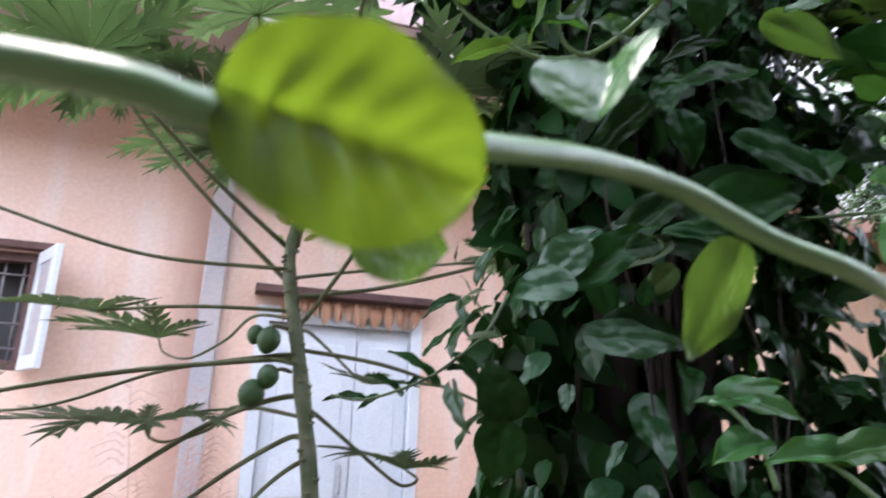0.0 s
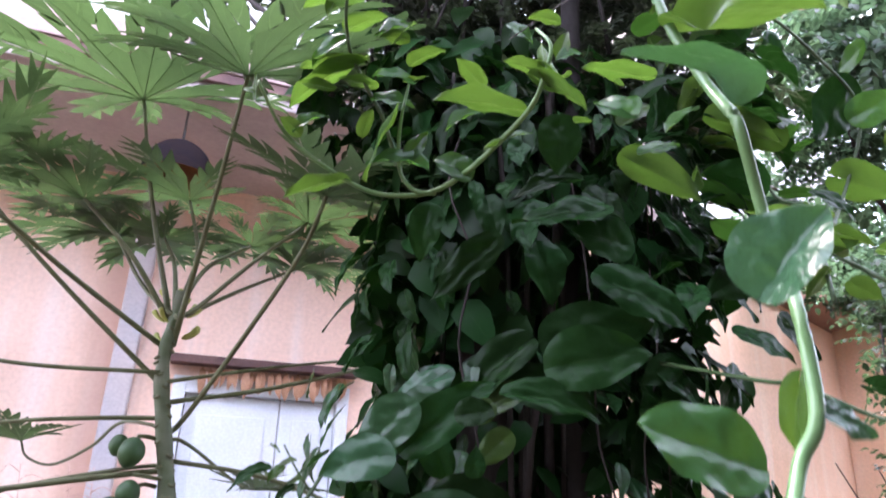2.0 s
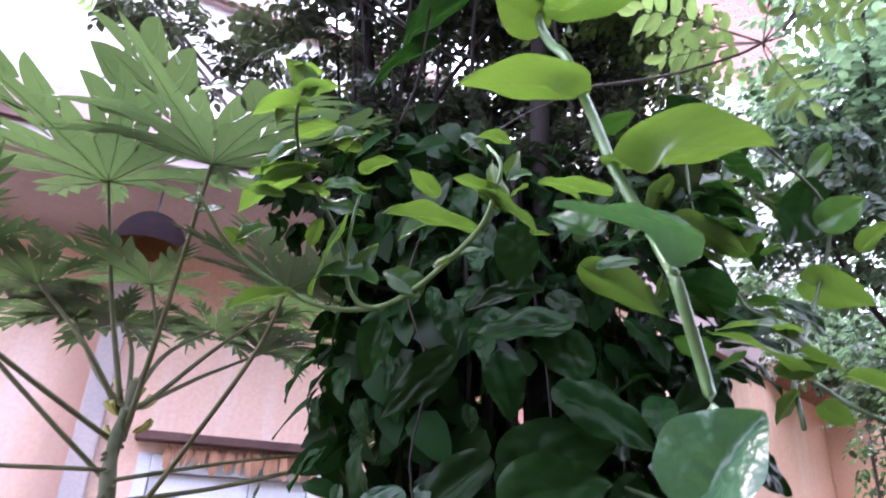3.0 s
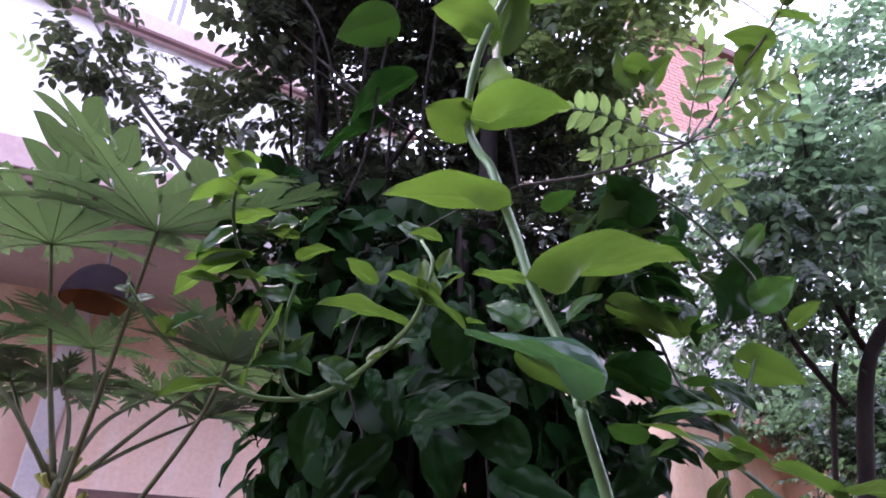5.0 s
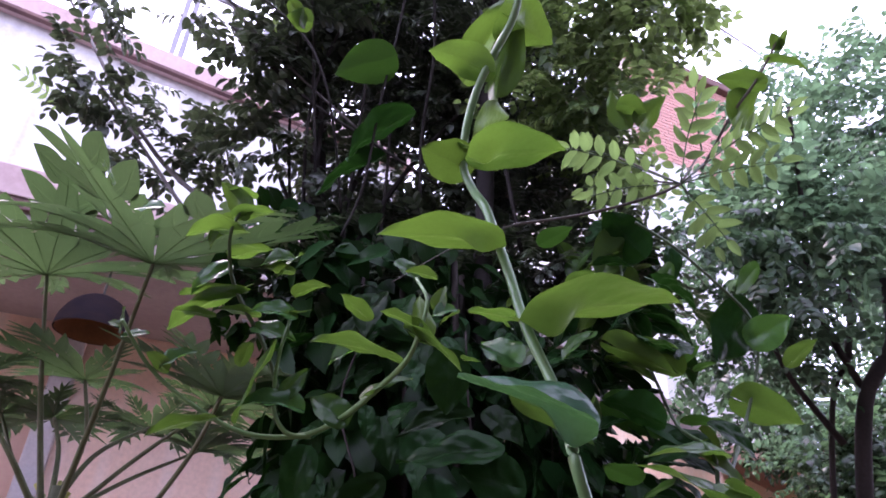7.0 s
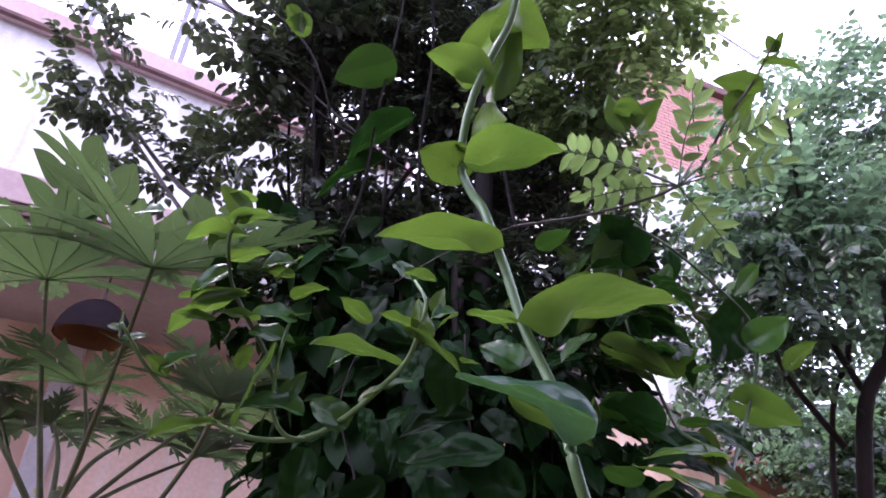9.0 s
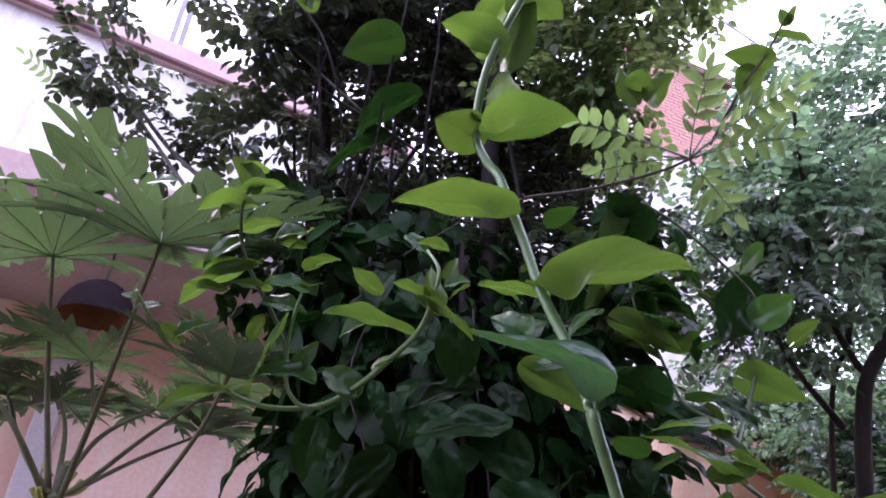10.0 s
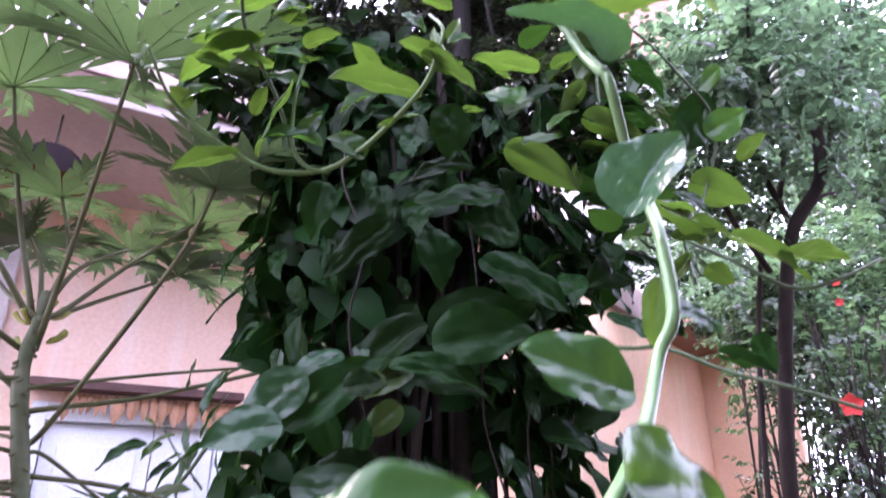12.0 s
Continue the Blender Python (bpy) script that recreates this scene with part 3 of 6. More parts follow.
# overgrown trunk: a dark post and old stems wrapped in creeper
column = thing("creeper_column", "tall old trunk densely overgrown with dark green creeper leaves", "creeper", (0, 0, 0))
CX, CY = 0.85, 1.37
tagged(tube("support_pole", [(CX + 0.12, CY - 0.03, 0), (CX + 0.125, CY - 0.05, 2.0), (CX + 0.135, CY - 0.1, 4.2)], 0.026, 0.024, TWIG, None, 12), "dark straight pole inside an overgrown creeper", "pole")
tube("trunk", [(CX - 0.06, CY + 0.08, 0), (CX - 0.03, CY + 0.07, 0.8), (CX - 0.05, CY + 0.06, 1.6), (CX - 0.03, CY + 0.09, 2.3)], 0.075, 0.045, BARK, column, 14, 8, lambda t: 1 + 0.06 * math.sin(37 * t) + 0.04 * math.sin(83 * t))
rng = random.Random(21)
for i in range(14):
    a, r = rng.uniform(0, 6.28), rng.uniform(0.03, 0.2)
    pts = []
    for k in range(6):
        a += rng.uniform(-0.5, 0.5)
        pts.append((CX + r * math.cos(a) * 1.2, CY + r * math.sin(a), 0.5 * k))
    tube("old_stem", pts, rng.uniform(0.006, 0.018), rng.uniform(0.004, 0.009), BARK, column, 7, 4)
for i in range(4):
    a = math.radians(rng.uniform(185, 355))
    pts = []
    for k in range(12):
        a += rng.uniform(-0.16, 0.16)
        pts.append((CX + 0.36 * math.cos(a), CY + 0.27 * math.sin(a) + rng.uniform(-0.015, 0.015), 0.5 + 0.16 * k))
    tube("creeper_stem", pts, 0.0026, 0.002, BARK, column, 7, 4)
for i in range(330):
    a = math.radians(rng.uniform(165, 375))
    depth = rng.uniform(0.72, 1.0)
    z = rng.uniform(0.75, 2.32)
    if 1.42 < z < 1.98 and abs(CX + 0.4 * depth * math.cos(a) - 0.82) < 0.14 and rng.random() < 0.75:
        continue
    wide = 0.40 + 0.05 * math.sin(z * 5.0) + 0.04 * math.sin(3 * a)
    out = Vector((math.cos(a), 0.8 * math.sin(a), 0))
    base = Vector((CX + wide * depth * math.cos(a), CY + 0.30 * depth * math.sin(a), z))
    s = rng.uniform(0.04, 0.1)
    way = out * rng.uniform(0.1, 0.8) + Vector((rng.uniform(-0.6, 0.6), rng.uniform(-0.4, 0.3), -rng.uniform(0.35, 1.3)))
    # lighter DEEP leaves low on the left paint the stronger light there
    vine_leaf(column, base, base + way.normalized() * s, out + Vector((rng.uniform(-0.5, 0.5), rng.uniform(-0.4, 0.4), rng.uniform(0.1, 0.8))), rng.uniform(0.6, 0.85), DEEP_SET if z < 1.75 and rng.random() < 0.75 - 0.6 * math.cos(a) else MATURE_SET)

for i in range(44):
    t = rng.uniform(0.35, 1.0)
    base = Vector((1.12 + 0.16 * t + rng.gauss(0, 0.10), 0.98 + 0.2 * t + rng.gauss(0, 0.08), 1.95 + 0.75 * t))
    way = Vector((rng.uniform(-1, 1), rng.uniform(-0.6, 0.6), -rng.uniform(0.0, 0.8))).normalized()
    vine_leaf(column, base, base + way * rng.uniform(0.07, 0.12), Vector((rng.uniform(-0.4, 0.4), rng.uniform(-0.9, 0.2), 1)), rng.uniform(0.6, 0.85), MATURE_SET if i % 3 else YOUNG_SET)


def scatter_blades(name, material, parent, spots, nu=2, nv=4, profile=heart_profile, fold=0.25):
    """One mesh of many blades: spots are (base, tip, facing, ratio)."""
    tv, tf, tu = blade_data(width=1.0, fold=fold, curl=0.2, wave=0.03, nu=nu, nv=nv, profile=profile)
    t = np.array([tuple(q) for q in tv])
    verts, faces, uvs = [], [], []
    for n, (b, tip, facing, ratio) in enumerate(spots):
        s = (Vector(tip) - Vector(b)).length
        m = np.array(blade_pose(b, tip, facing))
        verts.append((t * np.array((s * ratio, s, s))) @ m[:3, :3].T + m[:3, 3])
        faces.append(np.array(tf) + n * len(tv))
        uvs += tu
    return tagged(mesh_object(name, np.concatenate(verts).tolist(), np.concatenate(faces).tolist(), material, parent, True, uvs), kind="stuff")


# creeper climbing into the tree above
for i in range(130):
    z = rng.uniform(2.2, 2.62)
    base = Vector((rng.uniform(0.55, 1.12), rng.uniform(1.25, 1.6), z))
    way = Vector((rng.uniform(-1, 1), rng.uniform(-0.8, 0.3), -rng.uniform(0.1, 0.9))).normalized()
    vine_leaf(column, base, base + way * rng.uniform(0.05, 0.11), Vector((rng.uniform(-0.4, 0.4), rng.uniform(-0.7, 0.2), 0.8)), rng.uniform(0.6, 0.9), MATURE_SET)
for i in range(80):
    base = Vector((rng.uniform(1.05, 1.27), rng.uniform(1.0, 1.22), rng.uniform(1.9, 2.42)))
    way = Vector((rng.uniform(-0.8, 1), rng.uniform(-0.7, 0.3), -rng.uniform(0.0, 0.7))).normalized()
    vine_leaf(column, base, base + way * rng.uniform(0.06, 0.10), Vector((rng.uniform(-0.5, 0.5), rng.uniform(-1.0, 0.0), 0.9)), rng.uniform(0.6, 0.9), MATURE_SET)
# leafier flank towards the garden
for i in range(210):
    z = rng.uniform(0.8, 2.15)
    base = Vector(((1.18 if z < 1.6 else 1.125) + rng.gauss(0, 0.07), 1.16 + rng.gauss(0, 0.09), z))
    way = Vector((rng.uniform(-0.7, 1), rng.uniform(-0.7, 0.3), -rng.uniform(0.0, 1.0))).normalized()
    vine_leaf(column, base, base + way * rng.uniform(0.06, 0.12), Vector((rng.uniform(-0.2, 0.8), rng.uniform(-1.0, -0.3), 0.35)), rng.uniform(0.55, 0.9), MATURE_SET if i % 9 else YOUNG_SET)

spots = []
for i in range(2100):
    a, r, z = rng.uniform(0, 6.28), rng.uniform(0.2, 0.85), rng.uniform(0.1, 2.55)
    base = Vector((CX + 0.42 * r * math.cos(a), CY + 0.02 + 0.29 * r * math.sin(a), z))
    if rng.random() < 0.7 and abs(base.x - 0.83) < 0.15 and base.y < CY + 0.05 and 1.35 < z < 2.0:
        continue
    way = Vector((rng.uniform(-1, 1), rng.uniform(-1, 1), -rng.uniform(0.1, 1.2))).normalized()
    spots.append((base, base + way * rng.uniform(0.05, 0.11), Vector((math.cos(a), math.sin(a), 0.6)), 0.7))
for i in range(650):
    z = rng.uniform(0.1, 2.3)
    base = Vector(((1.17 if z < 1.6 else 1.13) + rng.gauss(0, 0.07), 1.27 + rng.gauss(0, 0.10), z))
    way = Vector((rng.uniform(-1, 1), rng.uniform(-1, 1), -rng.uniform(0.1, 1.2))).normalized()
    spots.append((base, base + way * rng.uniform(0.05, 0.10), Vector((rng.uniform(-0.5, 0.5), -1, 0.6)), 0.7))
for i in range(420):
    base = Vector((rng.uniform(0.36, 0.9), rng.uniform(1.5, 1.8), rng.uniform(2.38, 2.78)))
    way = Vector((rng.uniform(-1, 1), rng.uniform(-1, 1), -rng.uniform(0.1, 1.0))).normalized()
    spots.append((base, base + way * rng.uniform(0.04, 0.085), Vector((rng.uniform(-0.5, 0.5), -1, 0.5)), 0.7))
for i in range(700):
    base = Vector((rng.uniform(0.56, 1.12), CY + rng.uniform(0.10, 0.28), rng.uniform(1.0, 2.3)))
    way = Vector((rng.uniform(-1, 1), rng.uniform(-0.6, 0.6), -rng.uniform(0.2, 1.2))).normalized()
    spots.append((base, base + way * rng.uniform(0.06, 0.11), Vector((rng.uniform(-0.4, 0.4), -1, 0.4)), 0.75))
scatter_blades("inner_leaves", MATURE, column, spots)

# low creeper and weeds beside the column
under = thing("undergrowth", "tangled low creeper with small light green leaves", "creeper")
for i in range(9):
    x, y = rng.uniform(1.45, 2.1), rng.uniform(1.1, 2.0)
    pts = [(x, y, 0)]
    for k in range(5):
        x, y = x + rng.uniform(-0.12, 0.12), y + rng.uniform(-0.08, 0.08)
        pts.append((x, y, 0.28 * (k + 1)))
    tube("twig", pts, 0.005, 0.0022, BROWN_STEM, under, 6, 4)
spots = []
for i in range(900):
    z = 0.25 + 0.95 * rng.random() ** 0.8
    a, r = rng.uniform(0, 6.28), rng.random() ** 0.6 * (1.15 - 0.4 * z)
    base = Vector((1.68 + (0.34 + 0.05 * math.sin(3 * a)) * r * math.cos(a), 1.42 + (0.5 + 0.08 * math.sin(5 * a)) * r * math.sin(a), z))
    way = Vector((rng.uniform(-1, 1), rng.uniform(-1, 0.6), rng.uniform(-0.9, 0.3))).normalized()
    spots.append((base, base + way * rng.uniform(0.035, 0.085), Vector((rng.uniform(-0.5, 0.5), rng.uniform(-0.7, 0.3), 1)), 0.65))
scatter_blades("leaves", YOUNG, under, spots[:450])
scatter_blades("leaves", MATURE, under, spots[450:])

spinach = thing("spinach_vine", "fleshy pale-green climbing vine with glossy heart-shaped leaves", "vine")
tube("stem", [(-0.073, 0.210, 1.3950), (-0.052, 0.207, 1.3945), (-0.035, 0.205, 1.3938), (-0.020, 0.205, 1.3930), (-0.008, 0.210, 1.393), (0.019, 0.231, 1.4035), (0.052, 0.250, 1.4145), (0.101, 0.277, 1.429), (0.148, 0.295, 1.432), (0.191, 0.299, 1.419), (0.232, 0.301, 1.411), (0.303, 0.329, 1.406), (0.372, 0.358, 1.402), (0.439, 0.371, 1.418), (0.490, 0.372, 1.460), (0.555, 0.400, 1.510), (0.600, 0.420, 1.570), (0.613, 0.412, 1.605), (0.630, 0.432, 1.690), (0.679, 0.495, 1.784), (0.640, 0.474, 1.864), (0.650, 0.497, 1.900), (0.660, 0.531, 1.953), (0.639, 0.549, 2.023), (0.628, 0.563, 2.088), (0.619, 0.574, 2.136), (0.608, 0.585, 2.187), (0.604, 0.611, 2.227), (0.592, 0.618, 2.268), (0.587, 0.600, 2.316), (0.591, 0.577, 2.368), (0.601, 0.545, 2.412), (0.612, 0.513, 2.455), (0.608, 0.477, 2.514), (0.602, 0.438, 2.580)], 0.0027, 0.0052, VINE_STEM, spinach, sides=14, swell=lambda t: 1 + 0.35 * math.sin(math.pi * t))
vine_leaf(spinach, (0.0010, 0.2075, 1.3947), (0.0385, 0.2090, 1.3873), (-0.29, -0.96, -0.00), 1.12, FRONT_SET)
vine_leaf(spinach, (0.026, 0.251, 1.387), (0.046, 0.253, 1.387), (-0.30, -0.95, 0.11), 1.15, YOUNG_SET, stalk=(0.024, 0.241, 1.413))
vine_leaf(spinach, (0.101, 0.273, 1.446), (0.114, 0.289, 1.477), (-0.48, -0.38, 0.79), 1.15, FOLDED_SET, stalk=(0.101, 0.277, 1.434))
vine_leaf(spinach, (0.174, 0.303, 1.408), (0.158, 0.312, 1.373), (0.28, 0.79, 0.55), 0.72, YOUNG_SET, stalk=(0.194, 0.301, 1.419))
vine_leaf(spinach, (0.309, 0.322, 1.425), (0.371, 0.314, 1.474), (-0.90, -0.38, 0.20), 0.95, FLAT_SET, stalk=(0.285, 0.308, 1.404))
vine_leaf(spinach, (0.510, 0.366, 1.475), (0.602, 0.382, 1.468), (-0.30, -0.90, 0.30), 0.8, CUP_SET, stalk=(0.492, 0.372, 1.462))
vine_leaf(spinach, (0.596, 0.413, 1.702), (0.615, 0.381, 1.746), (-0.80, -0.48, 0.36), 1.35, HALF_SET, stalk=(0.634, 0.431, 1.662))
vine_leaf(spinach, (0.668, 0.54, 1.573), (0.577, 0.56, 1.606), (-0.35, -0.85, 0.42), 0.85, FLAT_SET, stalk=(0.61, 0.425, 1.565))
vine_leaf(spinach, (0.621, 0.409, 1.605), (0.651, 0.399, 1.590), (-0.24, -0.87, 0.44), 0.8, WET_SET)
vine_leaf(spinach, (0.617, 0.428, 1.622), (0.621, 0.446, 1.579), (-0.93, -0.36, -0.09), 0.5, YOUNG_SET, stalk=(0.620, 0.413, 1.609))
vine_leaf(spinach, (0.627, 0.464, 1.879), (0.540, 0.518, 1.921), (-0.22, -0.34, 0.91), 0.7, TROUGH_SET, stalk=(0.641, 0.472, 1.857))
vine_leaf(spinach, (0.649, 0.511, 1.999), (0.824, 0.501, 2.054), (0.00, 0.00, 1.00), 0.62, FUNNEL_SET, stalk=(0.659, 0.525, 1.969))
vine_leaf(spinach, (0.591, 0.556, 2.104), (0.486, 0.626, 2.125), (0.00, 0.00, 1.00), 0.62, FUNNEL_SET, stalk=(0.617, 0.562, 2.087))
vine_leaf(spinach, (0.595, 0.561, 2.233), (0.697, 0.528, 2.256), (0.00, 0.00, 1.00), 0.85, FUNNEL_SET, stalk=(0.613, 0.603, 2.234))
vine_leaf(spinach, (0.590, 0.618, 2.265), (0.530, 0.614, 2.272), (-0.05, 0.49, 0.87), 1.1, YOUNG_SET, stalk=(0.593, 0.614, 2.269))
vine_leaf(spinach, (0.581, 0.600, 2.280), (0.589, 0.579, 2.268), (0.00, 0.00, 1.00), 0.8, YOUNG_SET)
vine_leaf(spinach, (0.610, 0.600, 2.320), (0.653, 0.611, 2.373), (0.14, 0.39, 0.91), 1.0, YOUNG_SET, stalk=(0.590, 0.597, 2.319))
vine_leaf(spinach, (0.586, 0.564, 2.393), (0.527, 0.592, 2.428), (-0.04, 0.29, 0.96), 0.8, YOUNG_SET, stalk=(0.599, 0.556, 2.396))
vine_leaf(spinach, (0.594, 0.588, 2.430), (0.630, 0.542, 2.537), (-0.17, 0.71, 0.69), 0.5, YOUNG_SET, stalk=(0.600, 0.559, 2.402))
vine_leaf(spinach, (0.621, 0.569, 2.401), (0.633, 0.547, 2.526), (0.64, 0.41, 0.65), 0.45, YOUNG_SET, stalk=(0.600, 0.553, 2.400))
vine_leaf(spinach, (0.621, 0.528, 2.465), (0.702, 0.568, 2.506), (0.44, 0.48, 0.76), 0.8, YOUNG_SET, stalk=(0.611, 0.516, 2.452))
vine_leaf(spinach, (0.626, 0.562, 2.052), (0.630, 0.555, 2.061), (-0.38, -0.87, -0.31), 0.6, YOUNG_SET)
shoot = thing("spinach_shoot", "young light-green vine shoot curling off the leafy column", "vine")
tube("stem", [(0.600, 0.785, 2.180), (0.608, 0.757, 2.134), (0.605, 0.772, 2.093), (0.602, 0.805, 2.062), (0.587, 0.876, 2.039), (0.557, 0.947, 2.009), (0.514, 1.003, 1.989), (0.435, 1.037, 1.988), (0.354, 1.040, 2.018), (0.280, 1.032, 2.062), (0.228, 0.967, 2.104)], 0.0022, 0.0024, SHOOT_STEM, shoot, sides=10, swell=lambda t: 1 + 0.9 * math.sin(math.pi * t))
tube("side_stem", [(0.526, 0.998, 1.988), (0.491, 1.000, 1.988), (0.468, 1.005, 2.016), (0.459, 0.996, 2.056), (0.456, 0.979, 2.105), (0.462, 0.966, 2.161)], 0.004, 0.0025, SHOOT_STEM, shoot, sides=10)
tube("side_stem", [(0.483, 1.089, 2.072), (0.442, 1.045, 2.130), (0.394, 1.010, 2.176), (0.361, 0.986, 2.218), (0.343, 0.940, 2.262), (0.350, 0.912, 2.301)], 0.004, 0.0025, DARK_STEM, shoot, sides=10)
vine_leaf(shoot, (0.579, 0.845, 2.075), (0.489, 0.909, 2.114), (-0.05, -0.02, 1.00), 0.694, YOUNG_SET, stalk=(0.584, 0.885, 2.039))
vine_leaf(shoot, (0.603, 0.777, 2.086), (0.664, 0.751, 2.046), (0.16, -0.06, 0.98), 0.672, YOUNG_SET, stalk=(0.605, 0.794, 2.069))
vine_leaf(shoot, (0.612, 0.780, 2.095), (0.561, 0.803, 2.133), (-0.26, 0.11, 0.96), 0.75, YOUNG_SET, stalk=(0.607, 0.771, 2.093))
vine_leaf(shoot, (0.610, 0.779, 2.098), (0.604, 0.773, 2.151), (0.41, -0.89, 0.17), 0.896, YOUNG_SET)
vine_leaf(shoot, (0.624, 0.760, 2.119), (0.645, 0.736, 2.123), (-0.26, -0.86, 0.44), 0.9, CUP_SET, stalk=(0.609, 0.759, 2.131))
vine_leaf(shoot, (0.628, 0.762, 2.132), (0.628, 0.746, 2.158), (-0.82, -0.38, -0.42), 0.896, YOUNG_SET)
vine_leaf(shoot, (0.603, 0.740, 2.163), (0.573, 0.758, 2.176), (-0.08, 0.22, 0.97), 0.7, YOUNG_SET, stalk=(0.606, 0.745, 2.154))
vine_leaf(shoot, (0.582, 0.883, 2.032), (0.636, 0.874, 2.070), (-0.09, -0.41, 0.91), 0.56, YOUNG_SET, stalk=(0.576, 0.902, 2.026))
vine_leaf(shoot, (0.557, 0.948, 2.007), (0.510, 0.969, 2.044), (-0.41, -0.88, 0.25), 0.8, CUP_SET, stalk=(0.554, 0.951, 2.005))
vine_leaf(shoot, (0.228, 1.011, 2.109), (0.223, 0.996, 2.136), (-0.92, -0.19, -0.35), 0.672, YOUNG_SET)
vine_leaf(shoot, (0.222, 1.012, 2.112), (0.206, 1.016, 2.117), (-0.38, -0.80, 0.45), 0.896, YOUNG_SET)
vine_leaf(shoot, (0.237, 1.014, 2.098), (0.266, 0.997, 2.105), (-0.37, -0.75, 0.55), 0.7, CUP_SET)
vine_leaf(shoot, (0.297, 1.022, 2.064), (0.270, 1.022, 2.084), (-0.29, 0.39, 0.88), 0.9, YOUNG_SET, stalk=(0.299, 1.031, 2.050))
vine_leaf(shoot, (0.299, 1.020, 2.067), (0.334, 0.990, 2.091), (-0.26, -0.80, 0.55), 0.6, CUP_SET, stalk=(0.300, 1.030, 2.050))
vine_leaf(shoot, (0.367, 1.047, 1.999), (0.294, 1.099, 1.985), (-0.05, -0.02, 1.00), 0.616, YOUNG_SET, stalk=(0.376, 1.038, 2.007))
vine_leaf(shoot, (0.442, 0.972, 2.086), (0.408, 1.017, 1.998), (-0.97, 0.08, 0.22), 0.672, YOUNG_SET, stalk=(0.459, 0.994, 2.060))
vine_leaf(shoot, (0.490, 0.980, 2.022), (0.408, 0.985, 2.029), (-0.37, -0.75, 0.55), 0.6, CUP_SET, stalk=(0.470, 1.005, 2.016))
vine_leaf(shoot, (0.475, 0.986, 2.042), (0.501, 0.973, 2.084), (-0.02, -0.97, 0.25), 0.6, CUP_SET, stalk=(0.464, 1.001, 2.045))
vine_leaf(shoot, (0.457, 0.957, 2.159), (0.397, 0.948, 2.153), (-0.39, -0.81, 0.44), 0.8, CUP_SET, stalk=(0.462, 0.970, 2.155))
vine_leaf(shoot, (0.462, 0.965, 2.163), (0.489, 0.948, 2.172), (-0.06, -0.32, 0.95), 0.672, YOUNG_SET)
vine_leaf(shoot, (0.366, 0.999, 2.193), (0.291, 1.041, 2.197), (-0.05, -0.02, 1.00), 0.616, YOUNG_SET, stalk=(0.365, 0.989, 2.210))
vine_leaf(shoot, (0.369, 1.012, 2.191), (0.282, 1.112, 2.171), (-0.16, -0.26, 0.95), 0.56, YOUNG_SET, stalk=(0.375, 0.994, 2.195))
vine_leaf(shoot, (0.345, 0.935, 2.269), (0.279, 0.982, 2.279), (-0.16, 0.03, 0.99), 0.75, YOUNG_SET, stalk=(0.348, 0.948, 2.247))
vine_leaf(shoot, (0.352, 0.919, 2.290), (0.397, 0.893, 2.299), (0.07, -0.04, 1.00), 0.85, YOUNG_SET, stalk=(0.348, 0.923, 2.286))
vine_leaf(shoot, (0.351, 0.913, 2.300), (0.314, 0.925, 2.345), (-0.21, 0.54, 0.81), 0.7, YOUNG_SET)
vine_leaf(shoot, (0.441, 0.945, 2.228), (0.404, 0.958, 2.232), (0.01, 0.10, 0.99), 0.896, YOUNG_SET, stalk=(0.452, 0.969, 2.163))
vine_leaf(shoot, (0.436, 0.947, 2.227), (0.460, 0.948, 2.270), (0.23, -0.04, 0.97), 0.8, YOUNG_SET, stalk=(0.450, 0.965, 2.170))
vine_leaf(shoot, (0.778, 0.788, 2.149), (0.706, 0.828, 2.174), (-0.04, 0.00, 1.00), 0.672, YOUNG_SET)
vine_leaf(shoot, (0.780, 0.818, 2.100), (0.745, 0.866, 2.147), (-0.62, -0.67, 0.41), 0.7, CUP_SET)
vine_leaf(shoot, (0.791, 0.839, 2.100), (0.830, 0.833, 2.143), (0.01, -0.56, 0.83), 0.784, YOUNG_SET)
vine_leaf(shoot, (0.776, 0.857, 2.141), (0.792, 0.849, 2.103), (-0.41, -0.90, 0.16), 0.8, CUP_SET)
vine_leaf(shoot, (0.350, 0.995, 2.230), (0.305, 1.016, 2.188), (-0.26, -0.83, 0.50), 0.7, CUP_SET)
vine_leaf(shoot, (0.365, 0.976, 2.251), (0.410, 0.929, 2.255), (-0.13, 0.10, 0.99), 0.7, YOUNG_SET)
vine_leaf(shoot, (0.336, 0.959, 2.297), (0.312, 0.973, 2.250), (0.09, 0.00, 1.00), 0.6, YOUNG_SET)
vine_leaf(shoot, (0.410, 0.963, 2.241), (0.446, 0.920, 2.244), (-0.48, -0.72, 0.49), 0.8, CUP_SET)
vine_leaf(shoot, (0.405, 1.011, 2.169), (0.351, 1.008, 2.170), (0.09, 0.00, 1.00), 0.7, YOUNG_SET)
vine_leaf(shoot, (0.339, 1.041, 2.166), (0.287, 1.039, 2.165), (-0.13, 0.10, 0.99), 0.6, YOUNG_SET)
vine_leaf(shoot, (0.423, 1.015, 2.150), (0.477, 0.978, 2.132), (-0.26, -0.83, 0.50), 0.6, CUP_SET)
vine_leaf(shoot, (0.410, 1.049, 2.105), (0.412, 1.008, 2.130), (-0.13, 0.10, 0.99), 0.6, YOUNG_SET)
vine_leaf(shoot, (0.359, 0.925, 2.334), (0.322, 0.916, 2.333), (0.09, 0.00, 1.00), 0.8, YOUNG_SET)
